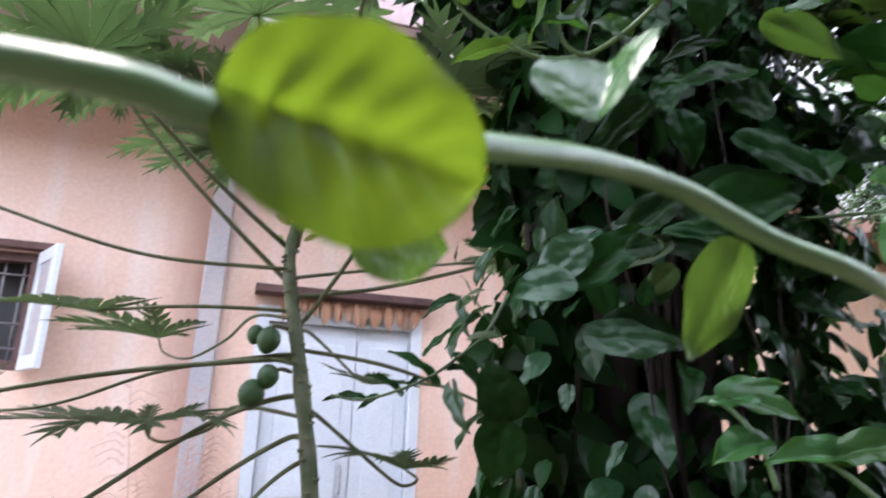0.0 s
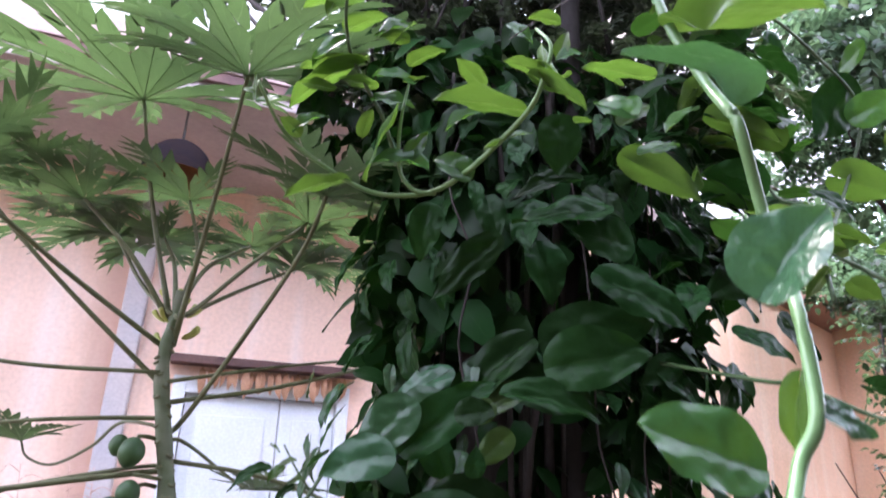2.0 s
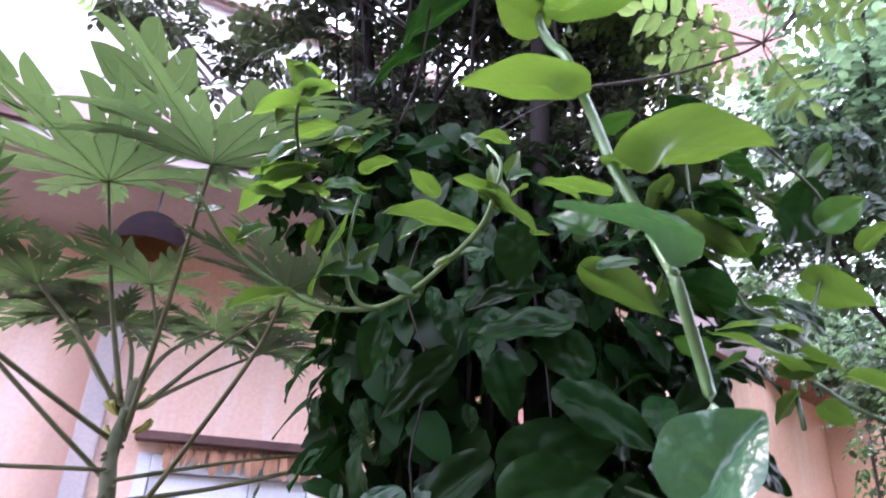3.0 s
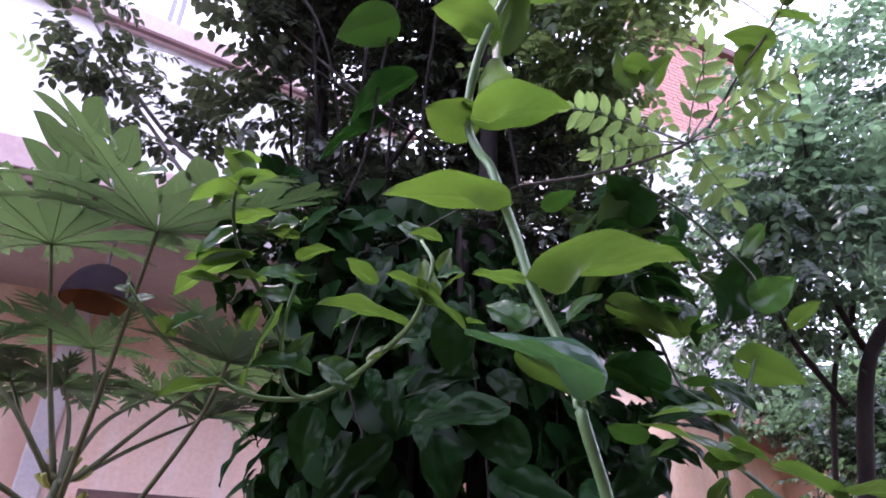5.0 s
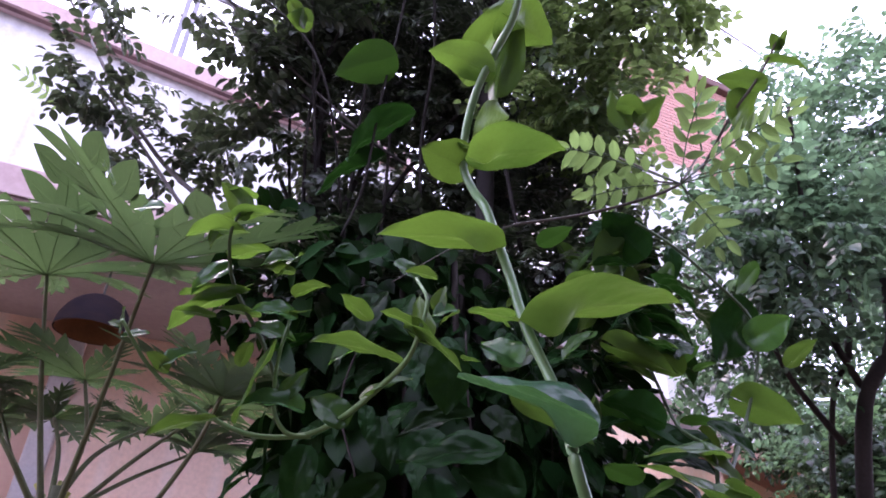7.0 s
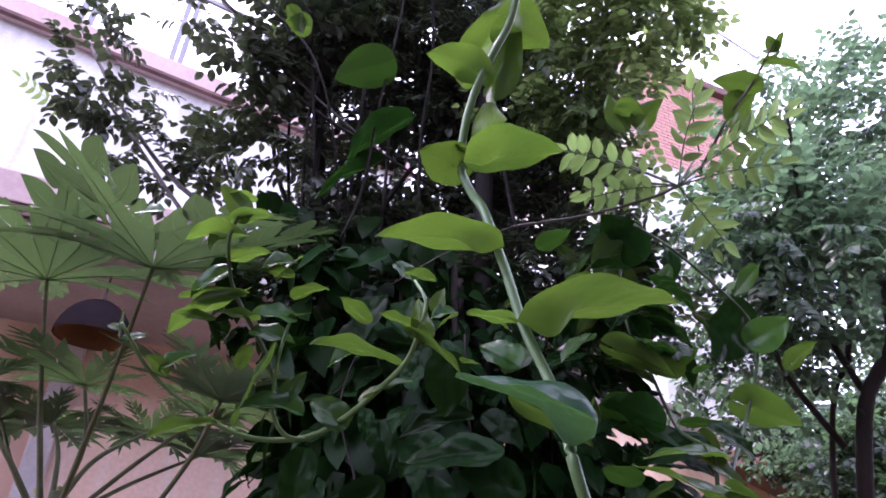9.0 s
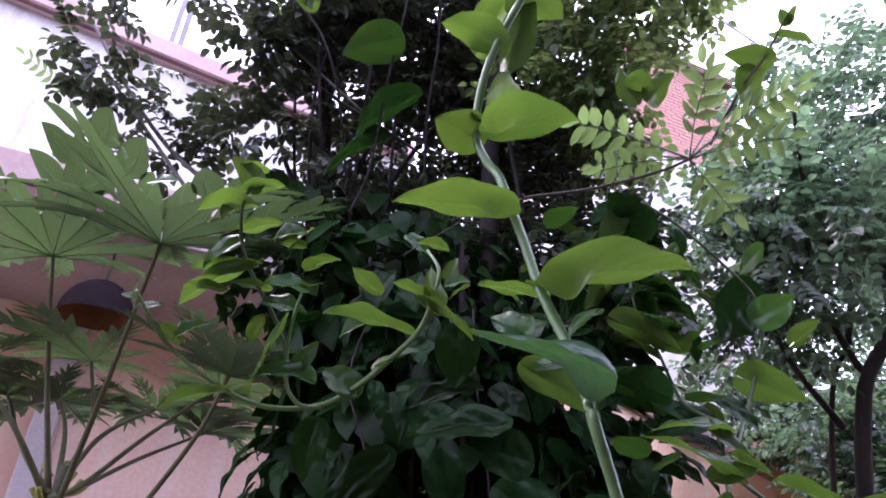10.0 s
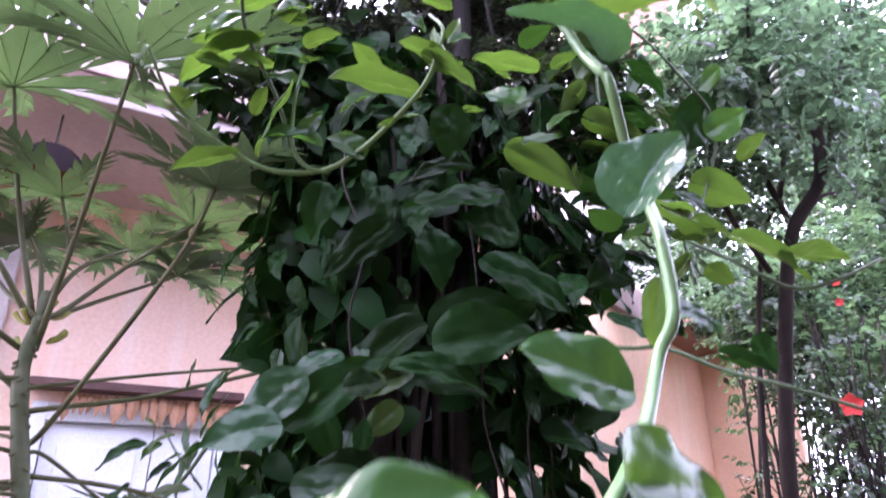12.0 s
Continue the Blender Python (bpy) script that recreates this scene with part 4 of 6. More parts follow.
vine_leaf(shoot, (0.207, 1.007, 2.308), (0.235, 0.970, 2.308), (-0.48, -0.72, 0.49), 0.8, CUP_SET)
vine_leaf(shoot, (0.133, 1.003, 2.364), (0.159, 0.988, 2.330), (0.09, 0.00, 1.00), 0.7, YOUNG_SET)
vine_leaf(shoot, (0.471, 0.961, 2.203), (0.504, 0.916, 2.212), (-0.13, 0.10, 0.99), 0.7, YOUNG_SET)
vine_leaf(shoot, (0.547, 0.987, 2.111), (0.577, 0.938, 2.129), (-0.26, -0.83, 0.50), 0.6, CUP_SET)
vine_leaf(shoot, (0.704, 0.875, 2.181), (0.675, 0.875, 2.160), (-0.13, 0.10, 0.99), 0.8, YOUNG_SET)
vine_leaf(shoot, (0.762, 0.849, 2.184), (0.787, 0.830, 2.157), (0.09, 0.00, 1.00), 0.7, YOUNG_SET)
vine_leaf(shoot, (0.850, 0.879, 2.076), (0.887, 0.836, 2.079), (-0.48, -0.72, 0.49), 0.7, CUP_SET)
vine_leaf(shoot, (0.738, 0.900, 2.119), (0.754, 0.872, 2.113), (0.09, 0.00, 1.00), 0.7, YOUNG_SET)
vine_leaf(shoot, (0.571, 0.935, 2.176), (0.525, 0.916, 2.197), (-0.13, 0.10, 0.99), 0.7, YOUNG_SET)
vine_leaf(shoot, (0.605, 0.874, 2.249), (0.634, 0.857, 2.217), (-0.26, -0.83, 0.50), 0.7, CUP_SET)
low_shoot = thing("spinach_shoot", "glossy broad-leaved low vine shoot beside the leafy column", "vine")
tube("stem", [(0.725, 0.885, 1.286), (0.701, 0.885, 1.348), (0.668, 0.896, 1.391), (0.645, 0.912, 1.403)], 0.004, 0.0025, VINE_STEM, low_shoot, sides=10)
tube("stem", [(0.781, 0.756, 1.267), (0.725, 0.774, 1.315), (0.699, 0.790, 1.332)], 0.004, 0.0025, VINE_STEM, low_shoot, sides=10)
vine_leaf(low_shoot, (0.662, 0.893, 1.407), (0.735, 0.867, 1.432), (-0.19, -0.75, 0.63), 0.7, CUP_SET)
vine_leaf(low_shoot, (0.668, 0.881, 1.403), (0.727, 0.828, 1.387), (-0.19, -0.73, 0.66), 0.7, CUP_SET, stalk=(0.675, 0.888, 1.371))
vine_leaf(low_shoot, (0.661, 0.907, 1.399), (0.625, 0.920, 1.405), (-0.34, -0.51, 0.79), 0.7, CUP_SET)
vine_leaf(low_shoot, (0.694, 0.877, 1.348), (0.619, 0.882, 1.322), (-0.47, -0.60, 0.64), 0.8, CUP_SET)
vine_leaf(low_shoot, (0.727, 0.779, 1.332), (0.640, 0.801, 1.336), (-0.27, -0.65, 0.71), 0.6, CUP_SET)
vine_leaf(low_shoot, (0.730, 0.776, 1.336), (0.802, 0.728, 1.362), (-0.19, -0.73, 0.66), 0.55, CUP_SET)
vine_leaf(low_shoot, (0.816, 0.742, 1.439), (0.926, 0.653, 1.405), (-0.23, -0.55, 0.81), 0.5, CUP_SET)
vine_leaf(low_shoot, (0.904, 0.784, 1.373), (0.978, 0.749, 1.390), (-0.30, -0.73, 0.61), 0.9, MATURE_SET)
vine_leaf(low_shoot, (1.044, 0.784, 1.375), (0.940, 0.826, 1.374), (-0.30, -0.73, 0.61), 0.8, MATURE_SET)
left_shoot = thing("spinach_shoot", "thin leafy shoot reaching out from the creeper column", "vine")
tube("stem", [(0.422, 1.123, 1.578), (0.379, 1.114, 1.506), (0.337, 1.117, 1.467), (0.290, 1.130, 1.431), (0.239, 1.142, 1.407), (0.187, 1.151, 1.391), (0.138, 1.153, 1.396)], 0.003, 0.002, DARK_STEM, left_shoot, sides=10)
tube("stem", [(0.410, 1.139, 1.464), (0.384, 1.137, 1.426), (0.379, 1.147, 1.397)], 0.003, 0.002, BROWN_STEM, left_shoot, sides=10)
tube("stem", [(0.414, 1.127, 1.501), (0.372, 1.125, 1.550), (0.345, 1.121, 1.590)], 0.002, 0.0012, DARK_STEM, left_shoot, sides=10)
vine_leaf(left_shoot, (0.288, 1.129, 1.474), (0.312, 1.101, 1.508), (-0.09, -0.61, 0.79), 0.5, MATURE_SET)
vine_leaf(left_shoot, (0.338, 1.119, 1.458), (0.379, 1.109, 1.415), (-0.09, -0.61, 0.79), 0.6, MATURE_SET)
vine_leaf(left_shoot, (0.356, 1.103, 1.494), (0.390, 1.080, 1.502), (-0.09, -0.61, 0.79), 0.7, YOUNG_SET)
vine_leaf(left_shoot, (0.293, 1.140, 1.432), (0.233, 1.133, 1.479), (-0.09, -0.61, 0.79), 0.45, MATURE_SET)
vine_leaf(left_shoot, (0.243, 1.161, 1.410), (0.198, 1.155, 1.439), (-0.09, -0.61, 0.79), 0.5, MATURE_SET)
vine_leaf(left_shoot, (0.210, 1.175, 1.396), (0.184, 1.178, 1.377), (-0.09, -0.61, 0.79), 0.5, MATURE_SET)
vine_leaf(left_shoot, (0.192, 1.181, 1.395), (0.154, 1.178, 1.407), (-0.09, -0.61, 0.79), 0.45, MATURE_SET)
vine_leaf(left_shoot, (0.175, 1.186, 1.395), (0.130, 1.189, 1.393), (-0.09, -0.61, 0.79), 0.4, MATURE_SET)
vine_leaf(left_shoot, (0.272, 1.148, 1.427), (0.254, 1.147, 1.410), (-0.09, -0.61, 0.79), 0.5, MATURE_SET)
vine_leaf(left_shoot, (0.326, 1.126, 1.444), (0.362, 1.104, 1.449), (-0.09, -0.61, 0.79), 0.5, MATURE_SET)
vine_leaf(left_shoot, (0.332, 1.084, 1.581), (0.319, 1.075, 1.589), (-0.09, -0.61, 0.79), 0.9, YOUNG_SET)
vine_leaf(left_shoot, (0.343, 1.086, 1.564), (0.359, 1.069, 1.569), (-0.09, -0.61, 0.79), 0.9, YOUNG_SET)
vine_leaf(left_shoot, (0.340, 1.090, 1.555), (0.321, 1.089, 1.539), (-0.09, -0.61, 0.79), 0.8, YOUNG_SET)
vine_leaf(left_shoot, (0.359, 1.089, 1.538), (0.372, 1.072, 1.545), (-0.09, -0.61, 0.79), 0.8, YOUNG_SET)
vine_leaf(left_shoot, (0.356, 1.093, 1.529), (0.333, 1.093, 1.513), (-0.09, -0.61, 0.79), 0.6, MATURE_SET)
vine_leaf(left_shoot, (0.314, 1.099, 1.550), (0.265, 1.107, 1.535), (-0.09, -0.61, 0.79), 0.5, MATURE_SET)
right_vine = thing("spinach_vine", "darker climbing vine with rounded leaves on a thin stem", "vine")
tube("stem", [(1.155, 0.822, 1.845), (1.200, 0.866, 1.957), (1.204, 0.870, 2.031), (1.233, 0.974, 2.104), (1.210, 1.001, 2.217), (1.190, 1.030, 2.325), (1.191, 1.038, 2.468), (1.177, 1.019, 2.607), (1.166, 1.009, 2.729)], 0.004, 0.003, DARK_STEM, right_vine, sides=10)
tube("stem", [(1.200, 0.866, 1.957), (1.194, 0.771, 1.880), (1.239, 0.743, 1.848), (1.281, 0.722, 1.827), (1.335, 0.692, 1.835), (1.445, 0.648, 1.887)], 0.004, 0.003, DARK_STEM, right_vine, sides=10)
tube("stem", [(1.286, 0.923, 1.991), (1.351, 0.949, 2.066), (1.434, 0.964, 2.185), (1.455, 0.936, 2.293), (1.425, 0.919, 2.360), (1.333, 0.910, 2.416), (1.225, 0.900, 2.465), (1.135, 0.910, 2.509)], 0.004, 0.003, DARK_STEM, right_vine, sides=10)
vine_leaf(right_vine, (1.414, 0.924, 2.359), (1.353, 0.975, 2.261), (0.11, 0.81, 0.57), 1.0, MATURE_SET, stalk=(1.429, 0.921, 2.355))
vine_leaf(right_vine, (1.440, 0.929, 2.314), (1.484, 0.862, 2.350), (-0.32, -0.95, 0.03), 0.9, CUP_SET, stalk=(1.438, 0.927, 2.319))
vine_leaf(right_vine, (1.428, 0.970, 2.179), (1.526, 0.923, 2.147), (0.44, 0.43, 0.79), 0.85, YOUNG_SET, stalk=(1.434, 0.964, 2.185))
vine_leaf(right_vine, (1.202, 0.876, 2.022), (1.062, 0.875, 2.020), (-0.21, -0.37, 0.91), 0.47, YOUNG_SET, stalk=(1.210, 0.867, 2.031))
vine_leaf(right_vine, (1.191, 0.873, 2.015), (1.245, 0.832, 1.964), (-0.16, -0.63, 0.76), 0.616, YOUNG_SET, stalk=(1.210, 0.867, 2.031))
vine_leaf(right_vine, (1.129, 0.810, 1.933), (0.990, 0.809, 1.987), (-0.21, -0.42, 0.88), 0.56, YOUNG_SET, stalk=(1.130, 0.800, 1.928))
vine_leaf(right_vine, (1.134, 0.810, 1.928), (1.195, 0.788, 1.960), (-0.14, -0.58, 0.80), 0.896, YOUNG_SET)
vine_leaf(right_vine, (1.163, 0.839, 1.896), (1.146, 0.868, 1.858), (-0.11, 0.76, 0.63), 0.9, YOUNG_SET)
vine_leaf(right_vine, (1.214, 0.824, 1.880), (1.257, 0.815, 1.859), (0.49, 0.45, 0.74), 0.9, YOUNG_SET, stalk=(1.185, 0.784, 1.887))
vine_leaf(right_vine, (1.203, 0.740, 1.906), (1.284, 0.699, 1.866), (0.06, 0.15, 0.99), 0.56, YOUNG_SET, stalk=(1.255, 0.737, 1.844))
vine_leaf(right_vine, (1.278, 0.695, 1.878), (1.392, 0.673, 1.887), (0.01, 0.05, 1.00), 0.6, YOUNG_SET, stalk=(1.280, 0.720, 1.831))
vine_leaf(right_vine, (1.228, 0.674, 1.831), (1.250, 0.668, 1.819), (0.04, 0.08, 1.00), 0.6, YOUNG_SET)
vine_leaf(right_vine, (1.155, 0.789, 1.950), (1.192, 0.758, 1.928), (0.09, 0.21, 0.97), 0.784, YOUNG_SET)
vine_leaf(right_vine, (1.051, 0.826, 1.793), (1.112, 0.822, 1.747), (-0.17, -0.91, 0.39), 0.8, MATURE_SET)
vine_leaf(right_vine, (1.142, 0.763, 1.700), (1.210, 0.735, 1.685), (0.40, 0.17, 0.90), 0.6, MATURE_SET, stalk=(1.213, 0.758, 1.638))
vine_leaf(right_vine, (1.180, 0.733, 1.720), (1.212, 0.738, 1.677), (0.53, 0.45, 0.72), 0.7, MATURE_SET, stalk=(1.213, 0.758, 1.638))
vine_leaf(right_vine, (1.205, 0.944, 2.211), (1.129, 0.979, 2.267), (-0.01, 0.37, 0.93), 0.85, YOUNG_SET, stalk=(1.210, 1.001, 2.217))
vine_leaf(right_vine, (1.129, 0.925, 2.093), (1.075, 0.981, 2.142), (0.06, 0.51, 0.85), 0.9, MATURE_SET)
vine_leaf(right_vine, (1.208, 1.002, 2.514), (1.118, 0.997, 2.583), (0.13, 0.63, 0.77), 0.9, MATURE_SET, stalk=(1.185, 1.013, 2.513))
vine_leaf(right_vine, (1.091, 0.981, 2.428), (1.143, 0.950, 2.441), (0.03, 0.17, 0.99), 0.5, MATURE_SET)
vine_leaf(right_vine, (0.893, 0.635, 2.511), (0.930, 0.623, 2.504), (0.18, 0.47, 0.87), 1.0, YOUNG_SET)
vine_leaf(right_vine, (0.929, 0.632, 2.491), (0.958, 0.614, 2.539), (0.39, 0.35, 0.85), 0.8, YOUNG_SET)
vine_leaf(right_vine, (0.899, 0.645, 2.490), (0.876, 0.646, 2.544), (0.05, 0.74, 0.67), 0.7, YOUNG_SET)
vine_leaf(right_vine, (1.074, 0.932, 2.218), (1.173, 0.888, 2.181), (0.29, 0.28, 0.92), 0.6, YOUNG_SET)
vine_leaf(right_vine, (1.122, 1.026, 2.139), (1.217, 0.991, 2.089), (-0.04, 0.43, 0.90), 0.8, SHADE_SET)
vine_leaf(right_vine, (1.266, 0.977, 2.118), (1.326, 0.926, 2.118), (0.29, 0.28, 0.92), 0.4, SHADE_SET)
vine_leaf(right_vine, (1.336, 1.014, 2.111), (1.365, 0.998, 2.078), (-0.04, 0.43, 0.90), 0.9, YOUNG_SET)
vine_leaf(right_vine, (1.288, 1.005, 2.258), (1.308, 0.955, 2.283), (0.29, 0.28, 0.92), 0.7, SHADE_SET)
vine_leaf(right_vine, (1.330, 0.995, 2.244), (1.346, 0.957, 2.254), (-0.04, 0.43, 0.90), 0.7, SHADE_SET)
vine_leaf(right_vine, (1.181, 1.007, 2.524), (1.127, 1.062, 2.434), (0.29, 0.28, 0.92), 0.9, YOUNG_SET)
vine_leaf(right_vine, (1.017, 1.082, 2.517), (1.056, 1.024, 2.542), (-0.04, 0.43, 0.90), 0.8, SHADE_SET)
vine_leaf(right_vine, (1.242, 1.009, 2.382), (1.299, 0.997, 2.322), (0.29, 0.28, 0.92), 0.7, SHADE_SET)
vine_leaf(right_vine, (1.082, 0.982, 2.334), (1.037, 1.014, 2.273), (-0.04, 0.43, 0.90), 0.8, YOUNG_SET)
vine_leaf(right_vine, (1.467, 0.913, 2.480), (1.417, 0.945, 2.424), (0.29, 0.28, 0.92), 0.8, SHADE_SET)
vine_leaf(right_vine, (1.291, 0.993, 2.472), (1.258, 1.024, 2.406), (-0.04, 0.43, 0.90), 0.8, SHADE_SET)
vine_leaf(right_vine, (1.555, 0.935, 2.286), (1.571, 0.880, 2.323), (0.29, 0.28, 0.92), 0.8, YOUNG_SET)
vine_leaf(right_vine, (1.060, 0.906, 1.973), (0.989, 0.900, 1.990), (-0.04, 0.43, 0.90), 0.7, SHADE_SET)
vine_leaf(right_vine, (1.114, 0.886, 1.967), (1.061, 0.898, 1.945), (0.29, 0.28, 0.92), 0.7, SHADE_SET)
vine_leaf(right_vine, (0.992, 0.948, 2.348), (1.016, 0.905, 2.359), (-0.04, 0.43, 0.90), 0.7, YOUNG_SET)
tube("stem", [(0.98, 1.04, 1.76), (0.955, 0.80, 1.70), (0.950, 0.725, 1.683), (0.997, 0.667, 1.644), (1.044, 0.611, 1.617), (1.12, 0.55, 1.58)], 0.0034, 0.0026, DARK_STEM, right_vine, sides=10)
sky_shoot = thing("spinach_shoot", "brownish upright shoot with leathery leaves against the sky", "vine")
tube("stem", [(1.052, 0.640, 2.440), (1.045, 0.608, 2.451), (1.026, 0.541, 2.470), (1.033, 0.494, 2.500), (1.036, 0.462, 2.527), (1.041, 0.447, 2.548)], 0.0028, 0.0018, BROWN_STEM, sky_shoot, sides=10)
vine_leaf(sky_shoot, (1.033, 0.494, 2.500), (0.995, 0.530, 2.527), (-0.01, 0.37, 0.93), 0.75, YOUNG_SET, stalk=(1.035, 0.489, 2.505))
vine_leaf(sky_shoot, (1.027, 0.532, 2.464), (1.061, 0.513, 2.510), (0.29, 0.41, 0.86), 1.1, YOUNG_SET, stalk=(1.030, 0.539, 2.471))
vine_leaf(sky_shoot, (1.043, 0.462, 2.522), (1.078, 0.433, 2.506), (-0.11, -0.16, 0.98), 0.6, YOUNG_SET, stalk=(1.037, 0.468, 2.517))
vine_leaf(sky_shoot, (1.044, 0.449, 2.543), (1.029, 0.443, 2.561), (-0.62, -0.74, -0.25), 0.9, YOUNG_SET)
vine_leaf(sky_shoot, (1.045, 0.447, 2.545), (1.053, 0.429, 2.569), (0.09, -0.98, -0.20), 0.5, YOUNG_SET)
high_vine = thing("spinach_vine", "shaded high vine with big dull heart leaves", "vine")
tube("stem", [(0.572, 1.183, 2.459), (0.600, 1.155, 2.584), (0.600, 1.092, 2.781), (0.608, 1.041, 2.955), (0.609, 0.987, 3.138)], 0.003, 0.0026, TWIG, high_vine, sides=10)
tube("stem", [(0.597, 1.328, 2.610), (0.542, 1.254, 2.763), (0.481, 1.198, 2.893), (0.408, 1.209, 3.025), (0.263, 1.248, 3.160)], 0.003, 0.0026, TWIG, high_vine, sides=10)
vine_leaf(high_vine, (0.588, 1.044, 2.865), (0.492, 1.109, 2.827), (0.18, 0.72, 0.67), 0.85, SHADE_SET, stalk=(0.605, 1.055, 2.875))
vine_leaf(high_vine, (0.646, 1.096, 2.744), (0.537, 1.164, 2.670), (-0.20, 0.19, 0.96), 0.6, MATURE_SET, stalk=(0.600, 1.125, 2.690))
vine_leaf(high_vine, (0.610, 1.166, 2.658), (0.501, 1.236, 2.622), (-0.06, -0.04, 1.00), 0.5, MATURE_SET, stalk=(0.599, 1.129, 2.644))
vine_leaf(high_vine, (0.404, 1.081, 2.931), (0.360, 1.094, 2.940), (0.02, 0.67, 0.75), 1.2, YOUNG_SET)
vine_leaf(high_vine, (0.367, 1.080, 2.957), (0.408, 1.090, 2.914), (0.44, 0.48, 0.76), 0.7, YOUNG_SET)
vine_leaf(column, (0.872, 0.928, 2.081), (0.978, 0.899, 2.022), (0.04, 0.56, 0.83), 0.58, YOUNG_SET)
vine_leaf(column, (0.821, 1.100, 1.797), (0.948, 1.012, 1.826), (-0.33, -0.93, 0.18), 0.85, MATURE_SET)
vine_leaf(column, (0.743, 1.108, 1.706), (0.887, 1.071, 1.681), (-0.33, -0.89, 0.32), 0.6, MATURE_SET)
vine_leaf(column, (0.714, 1.100, 1.692), (0.647, 1.117, 1.651), (-0.43, -0.89, 0.17), 0.6, YOUNG_SET)
vine_leaf(column, (0.720, 1.115, 1.762), (0.594, 1.159, 1.647), (-0.70, -0.69, 0.20), 0.5, MATURE_SET)
vine_leaf(column, (0.725, 0.939, 2.123), (0.729, 0.950, 2.041), (-0.31, -0.91, -0.27), 0.95, MATURE_SET)
vine_leaf(column, (0.865, 0.986, 1.953), (0.774, 0.989, 1.966), (-0.33, -0.93, 0.18), 1.0, MATURE_SET)
vine_leaf(column, (0.807, 0.986, 2.000), (0.673, 1.017, 1.979), (-0.27, -0.69, 0.67), 0.6, MATURE_SET)
vine_leaf(column, (0.762, 0.981, 2.048), (0.664, 0.998, 2.032), (-0.30, -0.79, 0.54), 0.45, MATURE_SET)
vine_leaf(column, (0.522, 1.020, 1.957), (0.511, 1.031, 1.884), (-0.49, -0.83, -0.28), 0.8, MATURE_SET)
vine_leaf(column, (0.638, 1.051, 1.924), (0.556, 1.092, 1.837), (-0.52, -0.85, -0.06), 0.5, MATURE_SET)
vine_leaf(column, (0.889, 1.038, 1.893), (1.005, 0.970, 1.826), (-0.22, -0.92, 0.33), 0.7, MATURE_SET)
vine_leaf(column, (0.577, 1.124, 1.663), (0.487, 1.116, 1.618), (-0.51, -0.82, 0.25), 0.9, DEEP_SET)
vine_leaf(column, (0.498, 1.034, 1.640), (0.434, 1.036, 1.575), (-0.43, -0.88, 0.20), 0.85, DEEP_SET)
vine_leaf(column, (0.582, 1.082, 1.577), (0.536, 1.072, 1.657), (-0.37, -0.93, 0.00), 0.6, MATURE_SET)
vine_leaf(column, (0.618, 0.983, 1.654), (0.597, 0.991, 1.626), (-0.37, -0.93, 0.00), 1.0, YOUNG_SET)
vine_leaf(column, (0.651, 0.998, 1.609), (0.609, 1.005, 1.571), (-0.37, -0.93, 0.00), 0.8, YOUNG_SET)
vine_leaf(column, (0.682, 0.985, 1.674), (0.805, 0.942, 1.659), (-0.30, -0.71, 0.64), 0.45, MATURE_SET)
vine_leaf(column, (0.588, 1.046, 1.511), (0.698, 1.004, 1.509), (-0.35, -0.86, 0.38), 0.8, MATURE_SET)
vine_leaf(column, (0.757, 0.981, 1.729), (0.865, 0.907, 1.754), (-0.37, -0.92, 0.10), 0.8, MATURE_SET)
vine_leaf(column, (0.396, 1.057, 1.388), (0.352, 1.051, 1.453), (-0.49, -0.87, -0.06), 1.0, MATURE_SET)
vine_leaf(column, (0.393, 1.071, 1.346), (0.386, 1.096, 1.267), (-0.47, -0.86, -0.17), 1.0, MATURE_SET)
vine_leaf(column, (0.556, 1.033, 1.502), (0.664, 0.996, 1.500), (-0.28, -0.86, 0.42), 0.7, DEEP_SET)
vine_leaf(column, (0.582, 0.982, 1.640), (0.629, 0.965, 1.651), (-0.29, -0.90, 0.34), 0.9, MATURE_SET)
vine_leaf(column, (0.604, 0.998, 1.563), (0.604, 0.988, 1.597), (-0.30, -0.95, 0.05), 0.9, MATURE_SET)
vine_leaf(column, (0.458, 1.005, 1.577), (0.381, 1.013, 1.553), (-0.29, -0.89, 0.36), 0.9, DEEP_SET)
vine_leaf(column, (0.536, 1.037, 1.611), (0.640, 0.999, 1.706), (-0.29, -0.91, 0.28), 0.5, MATURE_SET)

# ---- papaya tree ----
papaya = thing("papaya_tree", "young papaya tree with long petioles and green fruit", "tree", (0, 0, 0))
tube("trunk", [(0.30, 2.07, 0), (0.26, 2.06, 0.7), (0.222, 2.05, 1.166), (0.165, 2.05, 1.5), (0.106, 2.05, 1.794), (0.115, 2.05, 1.95), (0.118, 2.05, 2.03)], 0.030, 0.014, PAPAYA_BARK, papaya, 14, 14, lambda t: 1 + 0.07 * math.sin(70 * t) + 0.05 * math.sin(41 * t + 1))
rng = random.Random(77)
TRUNK_LINE = spline([(0.26, 2.06, 0.7), (0.222, 2.05, 1.166), (0.165, 2.05, 1.5), (0.106, 2.05, 1.794), (0.118, 2.05, 2.03)], 10)


